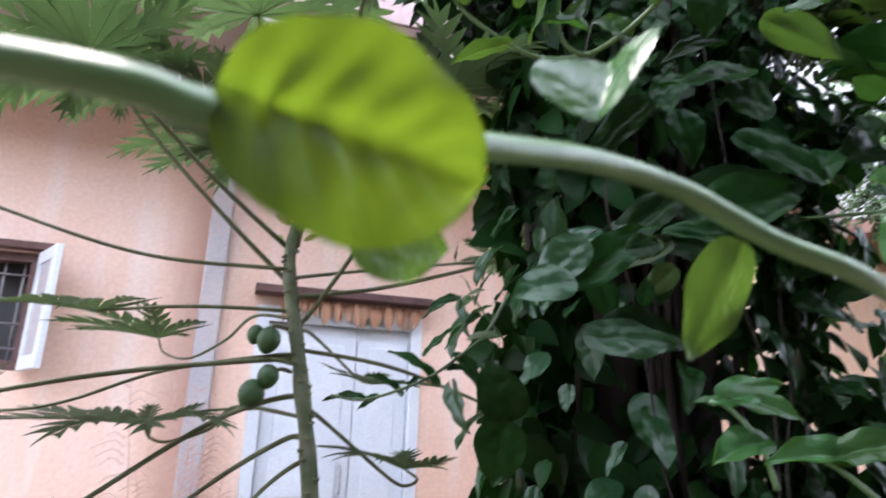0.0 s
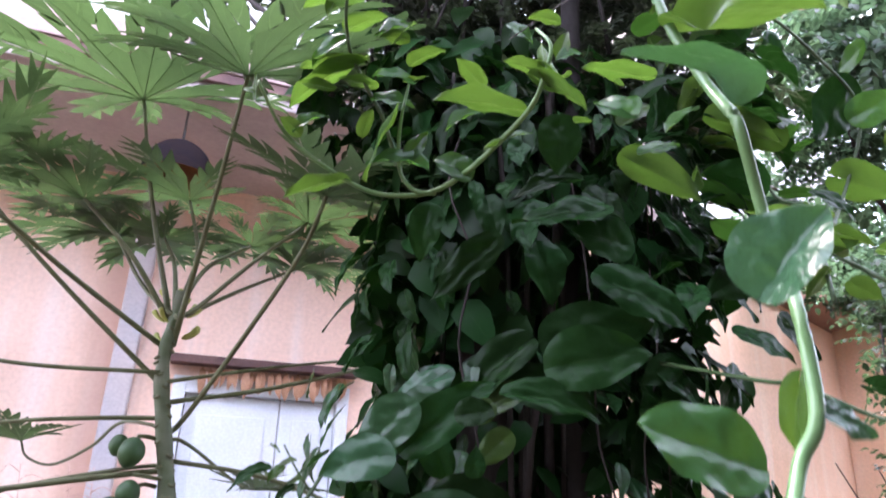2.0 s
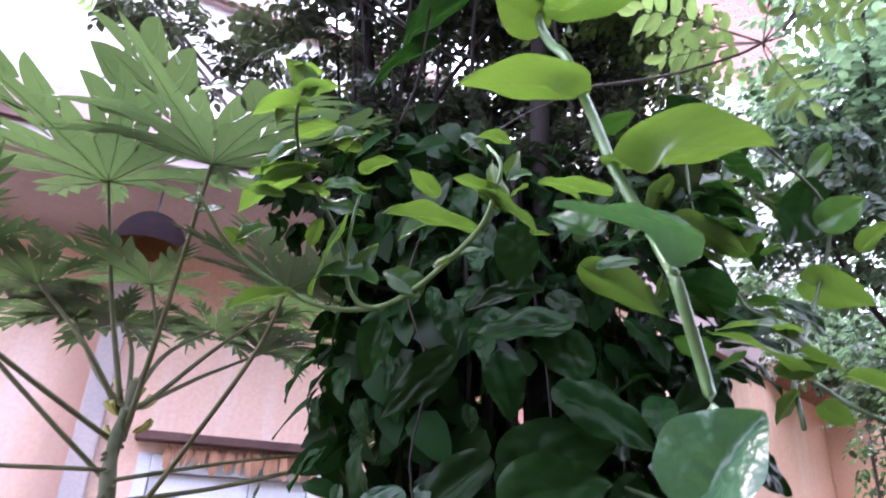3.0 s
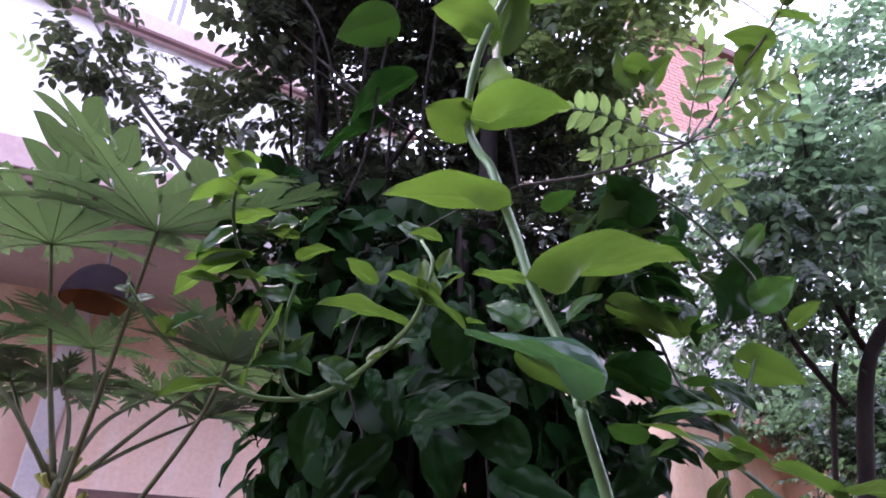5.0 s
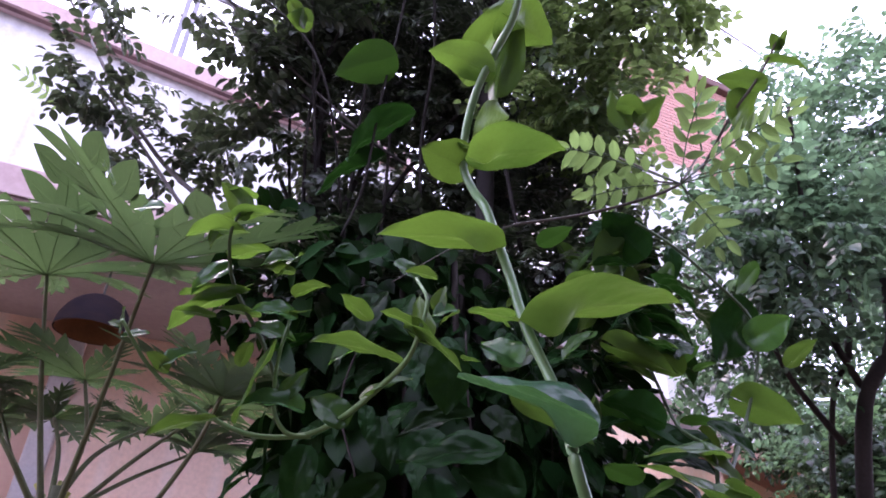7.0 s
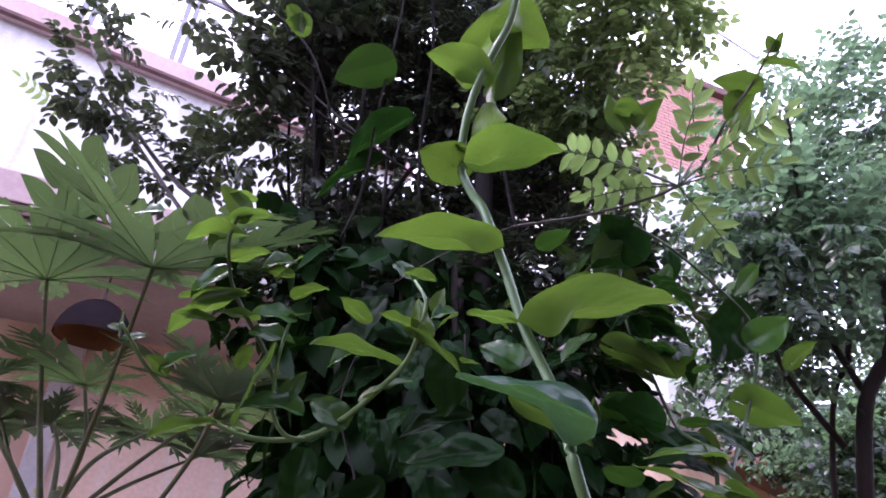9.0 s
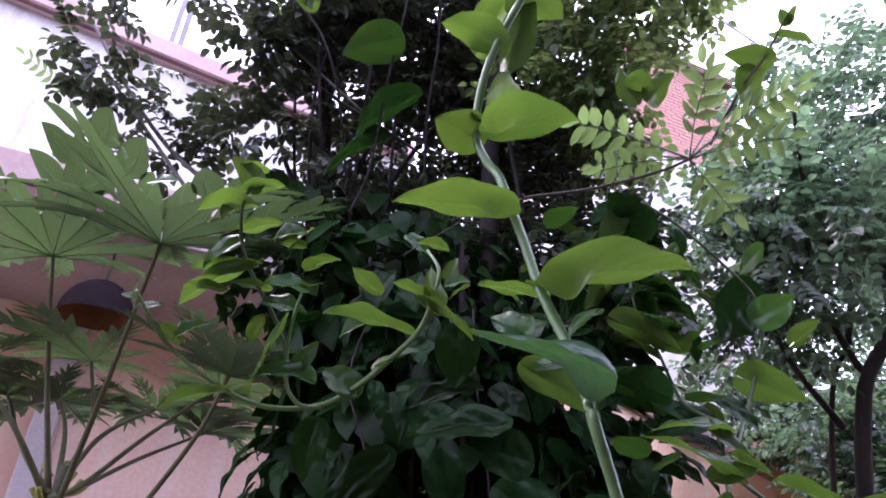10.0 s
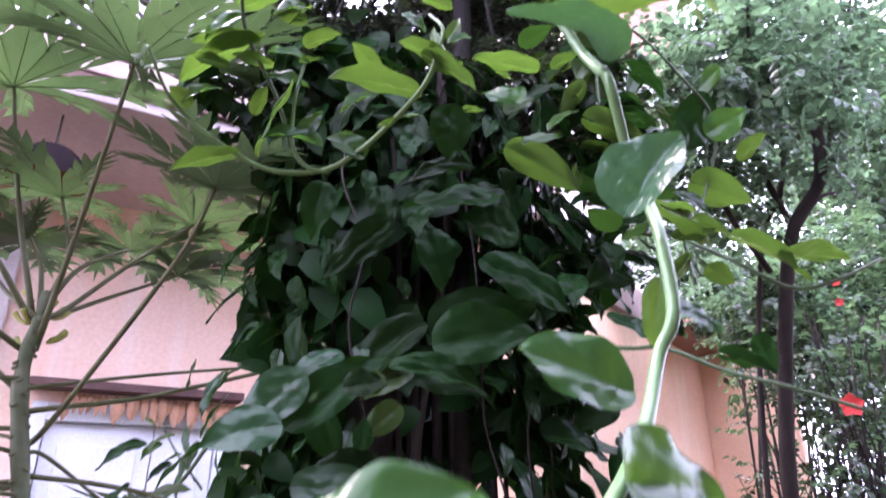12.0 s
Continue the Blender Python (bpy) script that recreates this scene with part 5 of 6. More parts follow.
for i in range(34):
    q = TRUNK_LINE[1 + i % (len(TRUNK_LINE) - 2)].lerp(TRUNK_LINE[2 + i % (len(TRUNK_LINE) - 2)], rng.random())
    a = rng.uniform(3.3, 6.1)
    out = Vector((math.cos(a), math.sin(a), 0))
    side = Vector((-out.y, out.x, 0))
    r = 0.0215 if q.z < 1.5 else 0.016
    tube("leaf_scar", [q + out * r - side * 0.011 + Vector((0, 0, 0.006)), q + out * (r + 0.006), q + out * r + side * 0.011 + Vector((0, 0, 0.006))], 0.0045, 0.0045, PETIOLE, papaya, 6, 3)


# side lobes of a papaya leaf: start, end and tip along the midrib, and reach beside it
BROAD_LOBES = ((0.32, 0.48, 0.61, 0.15), (0.53, 0.70, 0.83, 0.19), (0.75, 0.91, 1.00, 0.125))
SLIM_LOBES = ((0.30, 0.44, 0.57, 0.15), (0.46, 0.60, 0.75, 0.20), (0.62, 0.75, 0.88, 0.16), (0.76, 0.89, 0.98, 0.10))


def lobed_leaf_data(seed, slim):
    """Palmate papaya blade of radius 1 in the XY plane, stalk at the origin, the longest lobe along +Y: nine wedges that meet round the stalk,
    each drawn out into a lobe with side lobes, narrow and pointed on slim blades."""
    rng = random.Random(seed)
    verts, faces, uvs = [], [], []
    rise, sag = rng.uniform(0.18, 0.32), rng.uniform(0.02, 0.1)

    def height(r):
        return rise * r - sag * r * r

    def strip(rows):
        """rows: (left, middle, right) across the blade, from base to tip."""
        start = len(verts)
        for j, row in enumerate(rows):
            verts.extend(row)
            uvs.extend((u, j / (len(rows) - 1)) for u in (0.1, 0.5, 0.9))
        for j in range(len(rows) - 1):
            for i in range(2):
                a = start + j * 3 + i
                faces.append((a, a + 1, a + 4, a + 3))

    def vein(points, w0, w1):
        """A raised rib under the blade, triangular across."""
        start, n = len(verts), len(points)
        for j, q in enumerate(points):
            w = w0 + (w1 - w0) * j / (n - 1)
            d = points[min(j + 1, n - 1)] - points[max(j - 1, 0)]
            across = Vector((d.y, -d.x, 0)).normalized() * w
            verts.extend((q - across + Vector((0, 0, -0.002)), q + Vector((0, 0, -0.002 - 1.6 * w)), q + across + Vector((0, 0, -0.002))))
            uvs.extend([(0.5, 0.5)] * 3)
        for j in range(n - 1):
            for i in range(2):
                a = start + j * 3 + i
                faces.append((a, a + 1, a + 4, a + 3))

    for k in range(9):
        ang = math.radians((k - 4) * 38 + rng.uniform(-3, 3))
        size = (1.0, 0.97, 0.88, 0.72, 0.5)[abs(k - 4)] * rng.uniform(0.94, 1.06)
        drop, bend, twist = rng.uniform(-0.15, 0.4), rng.uniform(-0.14, 0.14), rng.uniform(-0.3, 0.3)

        def place(v, side, lift=0.0):
            """A point of the lobe, v along its midrib and side metres beside it."""
            a = ang + bend * v * v
            d, n = Vector((math.sin(a), math.cos(a), 0)), Vector((math.cos(a), -math.sin(a), 0))
            z = height(size * v) - drop * size * max(0.0, v - 0.3) ** 2 + 0.25 * abs(side) + twist * side * max(0.0, v - 0.3) + lift
            return d * (size * v) + n * side + Vector((0, 0, z))

        def core(v):
            if v < 0.30:
                return 0.34 * v
            neck = 0.037 if slim else 0.060
            return 0.102 - (1.02 - 10 * neck) * (v - 0.30) if v < 0.40 else neck * max(0.0, 1.03 - v) ** 0.5 / 0.79

        rows = []
        for v in (0.0, 0.08, 0.16, 0.23, 0.30, 0.35, 0.40, 0.47, 0.54, 0.62, 0.70, 0.78, 0.86, 0.93, 1.0, 1.06):
            w = size * core(v) if v < 1.03 else 0.001
            rows.append((place(v, -w), place(v, 0.0, -0.004), place(v, w)))
        strip(rows)
        vein([place(0.1 * q, 0.0, -0.004) for q in range(10)], 0.0032, 0.001)
        for side in (-1, 1):
            jit = rng.uniform(-0.015, 0.02)
            for va, vb, vt, reach in SLIM_LOBES if slim else BROAD_LOBES:
                va, vb = va + (jit if va > 0.3 else 0.0), vb + jit
                vt += rng.uniform(-0.02, 0.03)
                reach *= rng.uniform(0.88, 1.12)
                rows, centre = [], []
                for t in (0.0, 0.15, 0.3, 0.45, 0.6, 0.75, 0.9, 1.0):
                    swell = math.sin(math.pi * t ** 0.8)
                    low, top = va + (vt - va) * t ** (1.35 if slim else 2.1) - 0.02 * swell, vb + (vt - vb) * t + (0.0 if slim else 0.035) * swell
                    in_a, in_b = core(va), core(vb)
                    droop = -0.12 * reach * t * t * (1 + drop)
                    out_a, out_b = in_a + (reach - in_a) * t, in_b + (reach - in_b) * t
                    mid = (low + top) / 2
                    centre.append(place(va + 0.02 + (vt - va - 0.02) * t, side * size * (out_a + out_b) / 2 * min(1.0, 6 * t), droop - 0.01 * (1 - t)))
                    rows.append((place(low, side * size * out_a, droop), place(mid, side * size * (out_a + out_b) / 2, droop - 0.01 * (1 - t)), place(top, side * size * out_b, droop)))
                strip(rows)
                vein(centre[:7], 0.0012, 0.0006)
    return verts, faces, uvs


PAPAYA_MESHES = []
for i in range(8):
    v, f, uv = lobed_leaf_data(30 + i, i < 4)
    ob = mesh_object("papaya_template", v, f, PAPAYA, None, True, uv)
    PAPAYA_MESHES.append(ob.data)
    bpy.data.objects.remove(ob)
frond_count = itertools.count()


def papaya_frond(points, facing, radius, thick):
    radius *= 1.25
    first = Vector(points[0])
    root = min(TRUNK_LINE, key=lambda q: (q - first).length + 3 * max(0.0, q.z - first.z))
    if (root - first).length > 0.02:
        points = [root] + list(points)
    tube("petiole", points, thick * 0.8, thick * 0.42, PETIOLE, papaya, 8, 7)
    joint, before = Vector(points[-1]), Vector(points[-2])
    out = joint - before
    flat = Vector(facing).normalized()
    out -= flat * out.dot(flat)
    blade = new("leaf", PAPAYA_MESHES[next(frond_count) % 4 + (4 if radius > 0.45 else 0)])
    blade.parent = papaya
    blade.matrix_local = blade_pose(joint, joint + out.normalized(), facing) @ Matrix.Diagonal((radius, radius, radius, 1))


papaya_frond([(0.120, 2.060, 1.874), (0.170, 1.823, 2.212), (0.210, 1.587, 2.496)], (-0.05, -0.24, 1), 0.38, 0.011)
papaya_frond([(0.170, 2.086, 1.663), (0.301, 1.837, 1.883), (0.396, 1.641, 2.062), (0.431, 1.541, 2.185)], (0.1, -0.1, 1), 0.26, 0.011)
papaya_frond([(0.099, 2.058, 1.950), (-0.002, 2.055, 2.281), (-0.070, 1.958, 2.569)], (-0.1, -0.08, 1), 0.44, 0.011)
papaya_frond([(0.091, 2.070, 1.873), (-0.124, 1.899, 1.992), (-0.264, 1.762, 2.077), (-0.426, 1.662, 2.175)], (-0.2, 0.3, 0.9), 0.3, 0.011)
papaya_frond([(0.104, 2.086, 1.769), (-0.139, 2.026, 1.972), (-0.326, 1.960, 2.142), (-0.414, 1.900, 2.248)], (-0.3, 0.4, 0.9), 0.3, 0.011)
papaya_frond([(0.115, 2.043, 1.973), (0.178, 2.135, 2.136), (0.301, 2.217, 2.250)], (0.1, 0.0, 1), 0.3, 0.011)
papaya_frond([(0.162, 2.026, 1.975), (0.291, 2.045, 2.128), (0.453, 2.035, 2.294)], (0.15, 0.05, 1), 0.3, 0.011)
papaya_frond([(0.088, 2.053, 1.972), (-0.002, 2.167, 2.068), (-0.115, 2.298, 2.250)], (-0.1, 0.05, 1), 0.34, 0.011)
papaya_frond([(0.102, 2.034, 1.794), (-0.280, 2.007, 1.789), (-0.622, 1.927, 1.853), (-0.798, 1.857, 1.902)], (-0.2, 0.1, 1), 0.26, 0.008)
papaya_frond([(0.112, 2.055, 1.674), (-0.141, 1.953, 1.649), (-0.356, 1.888, 1.608)], (-0.1, -0.1, 1), 0.22, 0.01)
papaya_frond([(0.137, 2.065, 1.540), (-0.245, 1.980, 1.478), (-0.536, 1.925, 1.407), (-0.685, 1.827, 1.338)], (-0.2, 0, 1), 0.27, 0.012)
papaya_frond([(0.113, 2.090, 1.552), (-0.200, 2.073, 1.485), (-0.417, 2.056, 1.394), (-0.555, 2.020, 1.362), (-0.700, 1.932, 1.363)], (-0.2, 0, 1), 0.25, 0.008)
papaya_frond([(0.140, 2.074, 1.433), (-0.050, 2.012, 1.358), (-0.316, 1.931, 1.166), (-0.461, 1.899, 1.051)], (-0.2, -0.1, 1), 0.27, 0.012)
papaya_frond([(0.154, 2.082, 1.320), (0.021, 2.024, 1.244), (-0.098, 1.977, 1.157), (-0.230, 1.885, 1.050)], (-0.2, -0.1, 1), 0.27, 0.011)
papaya_frond([(0.186, 2.081, 1.252), (0.099, 2.016, 1.193), (0.035, 1.948, 1.120), (-0.004, 1.825, 1.027)], (-0.1, -0.1, 1), 0.27, 0.01)
papaya_frond([(0.161, 2.041, 1.781), (0.438, 2.101, 1.850), (0.781, 2.090, 1.910)], (0.1, 0.2, 1), 0.22, 0.009)
papaya_frond([(0.160, 2.058, 1.724), (0.417, 2.073, 1.782), (0.763, 1.993, 1.888), (0.897, 1.984, 1.968)], (0.1, 0.2, 1), 0.24, 0.011)
papaya_frond([(0.183, 2.066, 1.564), (0.423, 2.037, 1.531), (0.691, 1.984, 1.440), (0.877, 1.950, 1.369)], (0.1, 0, 1), 0.24, 0.01)
papaya_frond([(0.185, 2.082, 1.620), (0.356, 2.226, 1.511), (0.411, 2.268, 1.495)], (0.1, -0.1, 1), 0.2, 0.008)
papaya_frond([(0.208, 2.087, 1.396), (0.372, 2.127, 1.278), (0.486, 2.117, 1.196), (0.538, 2.097, 1.211), (0.497, 2.100, 1.242)], (0.1, 0, 1), 0.22, 0.009)
papaya_frond([(0.022, 2.118, 1.662), (-0.052, 2.213, 1.598), (-0.156, 2.314, 1.545), (-0.239, 2.387, 1.564), (-0.262, 2.380, 1.610)], (-0.1, 0, 1), 0.24, 0.007)
papaya_frond([(0.004, 2.146, 1.401), (-0.065, 2.132, 1.336), (-0.163, 2.117, 1.299), (-0.214, 2.108, 1.308), (-0.230, 2.080, 1.344)], (-0.1, -0.1, 1), 0.3, 0.008)
papaya_frond([(0.113, 2.065, 1.977), (0.143, 2.083, 2.153), (0.096, 2.083, 2.326)], (0.0, -0.05, 1), 0.3, 0.011)
papaya_frond([(0.139, 2.041, 1.960), (0.288, 2.227, 2.100), (0.461, 2.292, 2.214)], (0.1, 0, 1), 0.28, 0.011)
papaya_frond([(0.097, 2.062, 1.943), (-0.024, 1.989, 2.104), (-0.177, 2.032, 2.260)], (-0.1, 0.1, 1), 0.3, 0.011)
papaya_frond([(0.114, 2.056, 1.944), (0.083, 2.148, 2.127), (0.031, 2.251, 2.248)], (0, 0.1, 1), 0.3, 0.011)


def fruit(at, size, lean=0.0):
    bm = bmesh.new()
    bmesh.ops.create_uvsphere(bm, u_segments=16, v_segments=12, radius=1.0)
    for q in bm.verts:
        z = q.co.z
        k = 1.0 - 0.22 * max(0.0, -z) ** 1.5
        a = math.atan2(q.co.y, q.co.x)
        k *= 1 + 0.025 * math.cos(5 * a)
        q.co = Vector((q.co.x * k * 0.035, q.co.y * k * 0.035, z * 0.042)) * size
    ob = part("fruit", bm, FRUIT, papaya, smooth=True)
    ob.matrix_local = pose(*at, 10, lean, 0)


fruit((0.066, 2.03, 1.583), 0.95, 12)
fruit((0.03, 2.06, 1.60), 0.7, 10)
fruit((0.035, 2.05, 1.432), 1.05, 14)
fruit((0.075, 2.03, 1.482), 0.85, 8)
for a, b in (((0.12, 2.05, 1.62), (0.075, 2.03, 1.625)), ((0.14, 2.05, 1.50), (0.07, 2.04, 1.475)), ((0.15, 2.03, 1.52), (0.08, 2.02, 1.53))):
    tube("fruit_stalk", [a, ((a[0] + b[0]) / 2, a[1] - 0.01, a[2] + 0.005), b], 0.006, 0.005, PETIOLE, papaya, 6, 4)
rng = random.Random(8)
for i in range(14):
    a = rng.uniform(0, 6.28)
    base = Vector((0.117 + 0.03 * math.cos(a), 2.05 + 0.03 * math.sin(a), rng.uniform(1.86, 2.02)))
    tube("flower_bud", [base, base + Vector((0.02 * math.cos(a), 0.02 * math.sin(a), 0.012)), base + Vector((0.035 * math.cos(a), 0.035 * math.sin(a), 0.03))], 0.004, 0.008, BUD, papaya, 6, 3)


# ---- trees with small pinnate leaves ----
LEAFLET = [Vector(q) for q in ((0, 0, 0), (-0.24, 0.22, 0.08), (-0.32, 0.5, 0.1), (-0.2, 0.8, 0.02), (0, 0.5, 0), (0.24, 0.22, 0.08), (0.32, 0.5, 0.1), (0.2, 0.8, 0.02), (0, 1, -0.14))]
LEAFLET_FACES = [(0, 4, 2, 1), (4, 8, 3, 2), (0, 5, 6, 4), (4, 6, 7, 8)]
LEAFLET_UV = [(0.5 + 0.5 * q.x / 0.32, q.y) for q in LEAFLET]


def pinnate_crown(name, parent, material, blobs, twigs, leaflet, pairs, seed, twig_len=None, droop=0.7):
    """Twigs of paired leaflets scattered in ellipsoids; blobs are (centre, radii, weight)."""
    rng = random.Random(seed)
    twig_len = twig_len or leaflet * pairs * 0.75
    verts, faces, uvs = [], [], []
    weights = [b[2] for b in blobs]
    for _ in range(twigs):
        c, r, _w = rng.choices(blobs, weights)[0]
        d = Vector((rng.gauss(0, 1), rng.gauss(0, 1), rng.gauss(0, 1))).normalized() * rng.random() ** 0.45
        p = Vector(c) + Vector((d.x * r[0], d.y * r[1], d.z * r[2]))
        way = (d * 0.8 + Vector((rng.uniform(-1, 1), rng.uniform(-1, 1), rng.uniform(-0.7, 0.6)))).normalized()
        side = way.cross(Vector((rng.uniform(-0.4, 0.4), rng.uniform(-0.4, 0.4), 1))).normalized()
        up = side.cross(way)
        for j in range(pairs):
            q = p + way * (twig_len * (j + 0.5) / pairs) - up * (0.12 * twig_len * (j / pairs) ** 2)
            for s in ((-1, 1) if j < pairs - 1 else (0,)):
                y = (side * s * 0.85 + way * (0.55 if s else 1.0) - up * rng.uniform(0, droop)).normalized()
                x = y.cross(up).normalized()
                z = x.cross(y)
                k, n = leaflet * rng.uniform(0.7, 1.2), len(verts)
                verts += [q + (x * t.x + y * t.y + z * t.z) * k for t in LEAFLET]
                faces += [tuple(i + n for i in f) for f in LEAFLET_FACES]
                uvs += LEAFLET_UV
    return tagged(mesh_object(name, verts, faces, material, parent, False, uvs), kind="stuff")


bush = thing("curry_tree", "dense dark tree with small pinnate leaves above the creeper", "tree", (0, 0, 0))
tube("trunk", [(0.82, 1.75, 0), (0.80, 1.75, 1.4), (0.68, 1.70, 2.4), (0.55, 1.6, 3.1), (0.5, 1.55, 4.2)], 0.035, 0.02, BARK, bush, 9)
for pts, r in (([(0.476, 1.600, 2.565), (0.329, 1.800, 2.803), (0.138, 1.930, 3.008), (-0.043, 2.020, 3.254), (-0.227, 2.100, 3.545), (-0.387, 2.150, 3.792)], 0.009), ([(0.430, 1.620, 2.512), (0.264, 1.840, 2.782), (0.137, 1.920, 2.961), (-0.025, 2.000, 3.182), (-0.192, 2.050, 3.388)], 0.008), ([(0.651, 1.450, 2.977), (0.467, 1.450, 3.096), (0.336, 1.450, 3.194), (0.202, 1.450, 3.303), (0.140, 1.450, 3.368)], 0.004)):
    tube("branch", pts, r, 0.6 * r, LIT_TWIG, bush, 7, 5)
for pts in (
    [(0.58, 1.66, 2.5), (0.509, 1.507, 3.181), (0.191, 1.665, 3.542), (0.0, 1.7, 3.9)],
    [(0.6, 1.7, 2.4), (0.8, 1.5, 2.9), (1.05, 1.25, 3.3), (1.2, 1.1, 3.7)],
    [(0.6, 1.7, 2.6), (0.72, 1.5, 3.1), (0.75, 1.4, 3.9)],
    [(0.6, 1.7, 2.3), (0.9, 1.6, 2.7), (1.3, 1.35, 3.1), (1.5, 1.3, 3.4)],
    [(0.55, 1.6, 2.7), (0.45, 1.7, 3.0), (0.35, 1.7, 3.5)],
):
    tube("branch", pts, 0.009, 0.0045, TWIG, bush, 7, 5)
for pts in (
    [(0.58, 1.55, 2.5), (0.50, 1.50, 2.79), (0.45, 1.40, 3.05), (0.40, 1.30, 3.4)],
    [(0.66, 1.50, 2.5), (0.65, 1.38, 2.86), (0.65, 1.25, 3.09), (0.64, 1.15, 3.5)],
    [(0.76, 1.48, 2.5), (0.74, 1.32, 2.87), (0.73, 1.25, 3.05)],
    [(0.20, 1.35, 3.25), (0.47, 1.33, 3.05), (0.66, 1.30, 2.94), (0.86, 1.28, 2.84)],
    [(0.91, 1.40, 2.5), (0.82, 1.25, 2.94), (0.76, 1.12, 3.20), (0.72, 1.0, 3.6)],
    [(1.06, 1.15, 2.6), (0.98, 1.08, 3.07), (0.91, 1.0, 3.5)],
    [(0.55, 1.45, 2.6), (0.47, 1.33, 3.05), (0.54, 1.2, 3.4)],
    [(0.61, 1.47, 2.6), (0.53, 1.33, 2.99), (0.44, 1.22, 3.4)],
):
    tube("branch", [(x + rng.uniform(-0.03, 0.03), y + 0.13, z) for x, y, z in pts], 0.006, 0.0035, TWIG, bush, 7, 5)


def clumps(balls):
    return [((x, y, z), (r, r, 0.8 * r), r * r) for x, y, z, r in balls]


pinnate_crown("crown", bush, SMALL, clumps((
    (-0.22, 1.92, 3.32, 0.07), (-0.11, 1.92, 3.24, 0.11), (-0.07, 1.95, 3.17, 0.08), (0.03, 1.86, 3.25, 0.06), (0.11, 1.89, 3.15, 0.06), (0.20, 1.88, 3.10, 0.08), (-0.05, 2.03, 3.03, 0.07),
    (0.04, 2.00, 3.03, 0.06), (0.15, 1.97, 2.99, 0.09), (0.34, 1.64, 2.99, 0.09), (0.39, 1.58, 3.05, 0.06), (0.27, 1.75, 3.25, 0.06), (0.32, 1.51, 3.20, 0.08), (0.42, 1.50, 3.16, 0.09),
    (0.44, 1.42, 3.27, 0.11), (0.10, 1.69, 3.47, 0.07), (-0.15, 1.82, 3.42, 0.07), (0.50, 1.58, 2.95, 0.08), (0.30, 1.87, 3.05, 0.08), (0.56, 1.62, 2.88, 0.10), (0.36, 1.5, 3.34, 0.09), (0.47, 1.45, 3.40, 0.11), (0.50, 1.45, 3.25, 0.10),
)), 250, 0.042, 5, 41, 0.12)
pinnate_crown("crown", bush, SMALL, clumps((
    (0.56, 1.52, 3.42, 0.17), (0.72, 1.44, 3.44, 0.19), (0.89, 1.37, 3.43, 0.17), (1.04, 1.33, 3.39, 0.15), (0.65, 1.62, 3.20, 0.17), (0.81, 1.53, 3.24, 0.19), (0.99, 1.47, 3.21, 0.19), (1.15, 1.45, 3.14, 0.17),
    (0.71, 1.73, 2.99, 0.15), (0.88, 1.66, 3.00, 0.19), (1.05, 1.58, 3.00, 0.17), (1.22, 1.52, 2.98, 0.17), (0.72, 1.84, 2.81, 0.13), (0.89, 1.76, 2.82, 0.17), (1.06, 1.69, 2.83, 0.17), (0.44, 1.46, 3.61, 0.22),
    (0.76, 1.29, 3.65, 0.24), (1.01, 1.20, 3.63, 0.19),
)), 1350, 0.034, 6, 42, 0.14)
pinnate_crown("crown", bush, SMALL, clumps(((1.38, 1.35, 2.6, 0.2), (0.9, 1.5, 2.5, 0.22), (0.68, 1.65, 2.6, 0.2), (1.15, 1.4, 2.6, 0.2))), 520, 0.032, 7, 44, 0.14)
pinnate_crown("crown", bush, SMALL, clumps(((1.10, 1.50, 3.20, 0.15), (1.25, 1.35, 3.10, 0.14), (1.30, 1.32, 2.95, 0.14), (1.15, 1.45, 2.88, 0.14), (1.02, 1.35, 3.30, 0.15), (1.22, 1.30, 3.25, 0.13))), 260, 0.034, 6, 45, 0.14)
# brighter leaf colour paints the light on these outer clumps
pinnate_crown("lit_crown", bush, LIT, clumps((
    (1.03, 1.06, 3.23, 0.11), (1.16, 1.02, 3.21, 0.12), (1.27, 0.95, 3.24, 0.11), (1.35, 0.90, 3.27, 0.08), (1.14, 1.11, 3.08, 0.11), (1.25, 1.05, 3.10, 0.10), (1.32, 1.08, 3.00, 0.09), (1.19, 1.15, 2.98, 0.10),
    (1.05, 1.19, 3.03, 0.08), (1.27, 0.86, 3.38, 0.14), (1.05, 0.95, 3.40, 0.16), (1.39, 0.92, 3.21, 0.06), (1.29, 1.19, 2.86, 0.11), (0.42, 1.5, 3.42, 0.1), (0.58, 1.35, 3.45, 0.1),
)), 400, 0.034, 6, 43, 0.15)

sprig = thing("curry_branch", "light green curry leaf branch with pinnate fronds", "branch", (0, 0, 0))
tube("tendril", [(0.583, 0.842, 2.196), (0.646, 0.755, 2.230), (0.709, 0.69, 2.251)], 0.0009, 0.0012, BROWN_STEM, sprig, 5)
tube("branch", [(0.709, 0.69, 2.251), (0.832, 0.671, 2.298), (0.924, 0.632, 2.335), (0.959, 0.606, 2.353)], 0.0022, 0.0026, BROWN_STEM, sprig, 6)


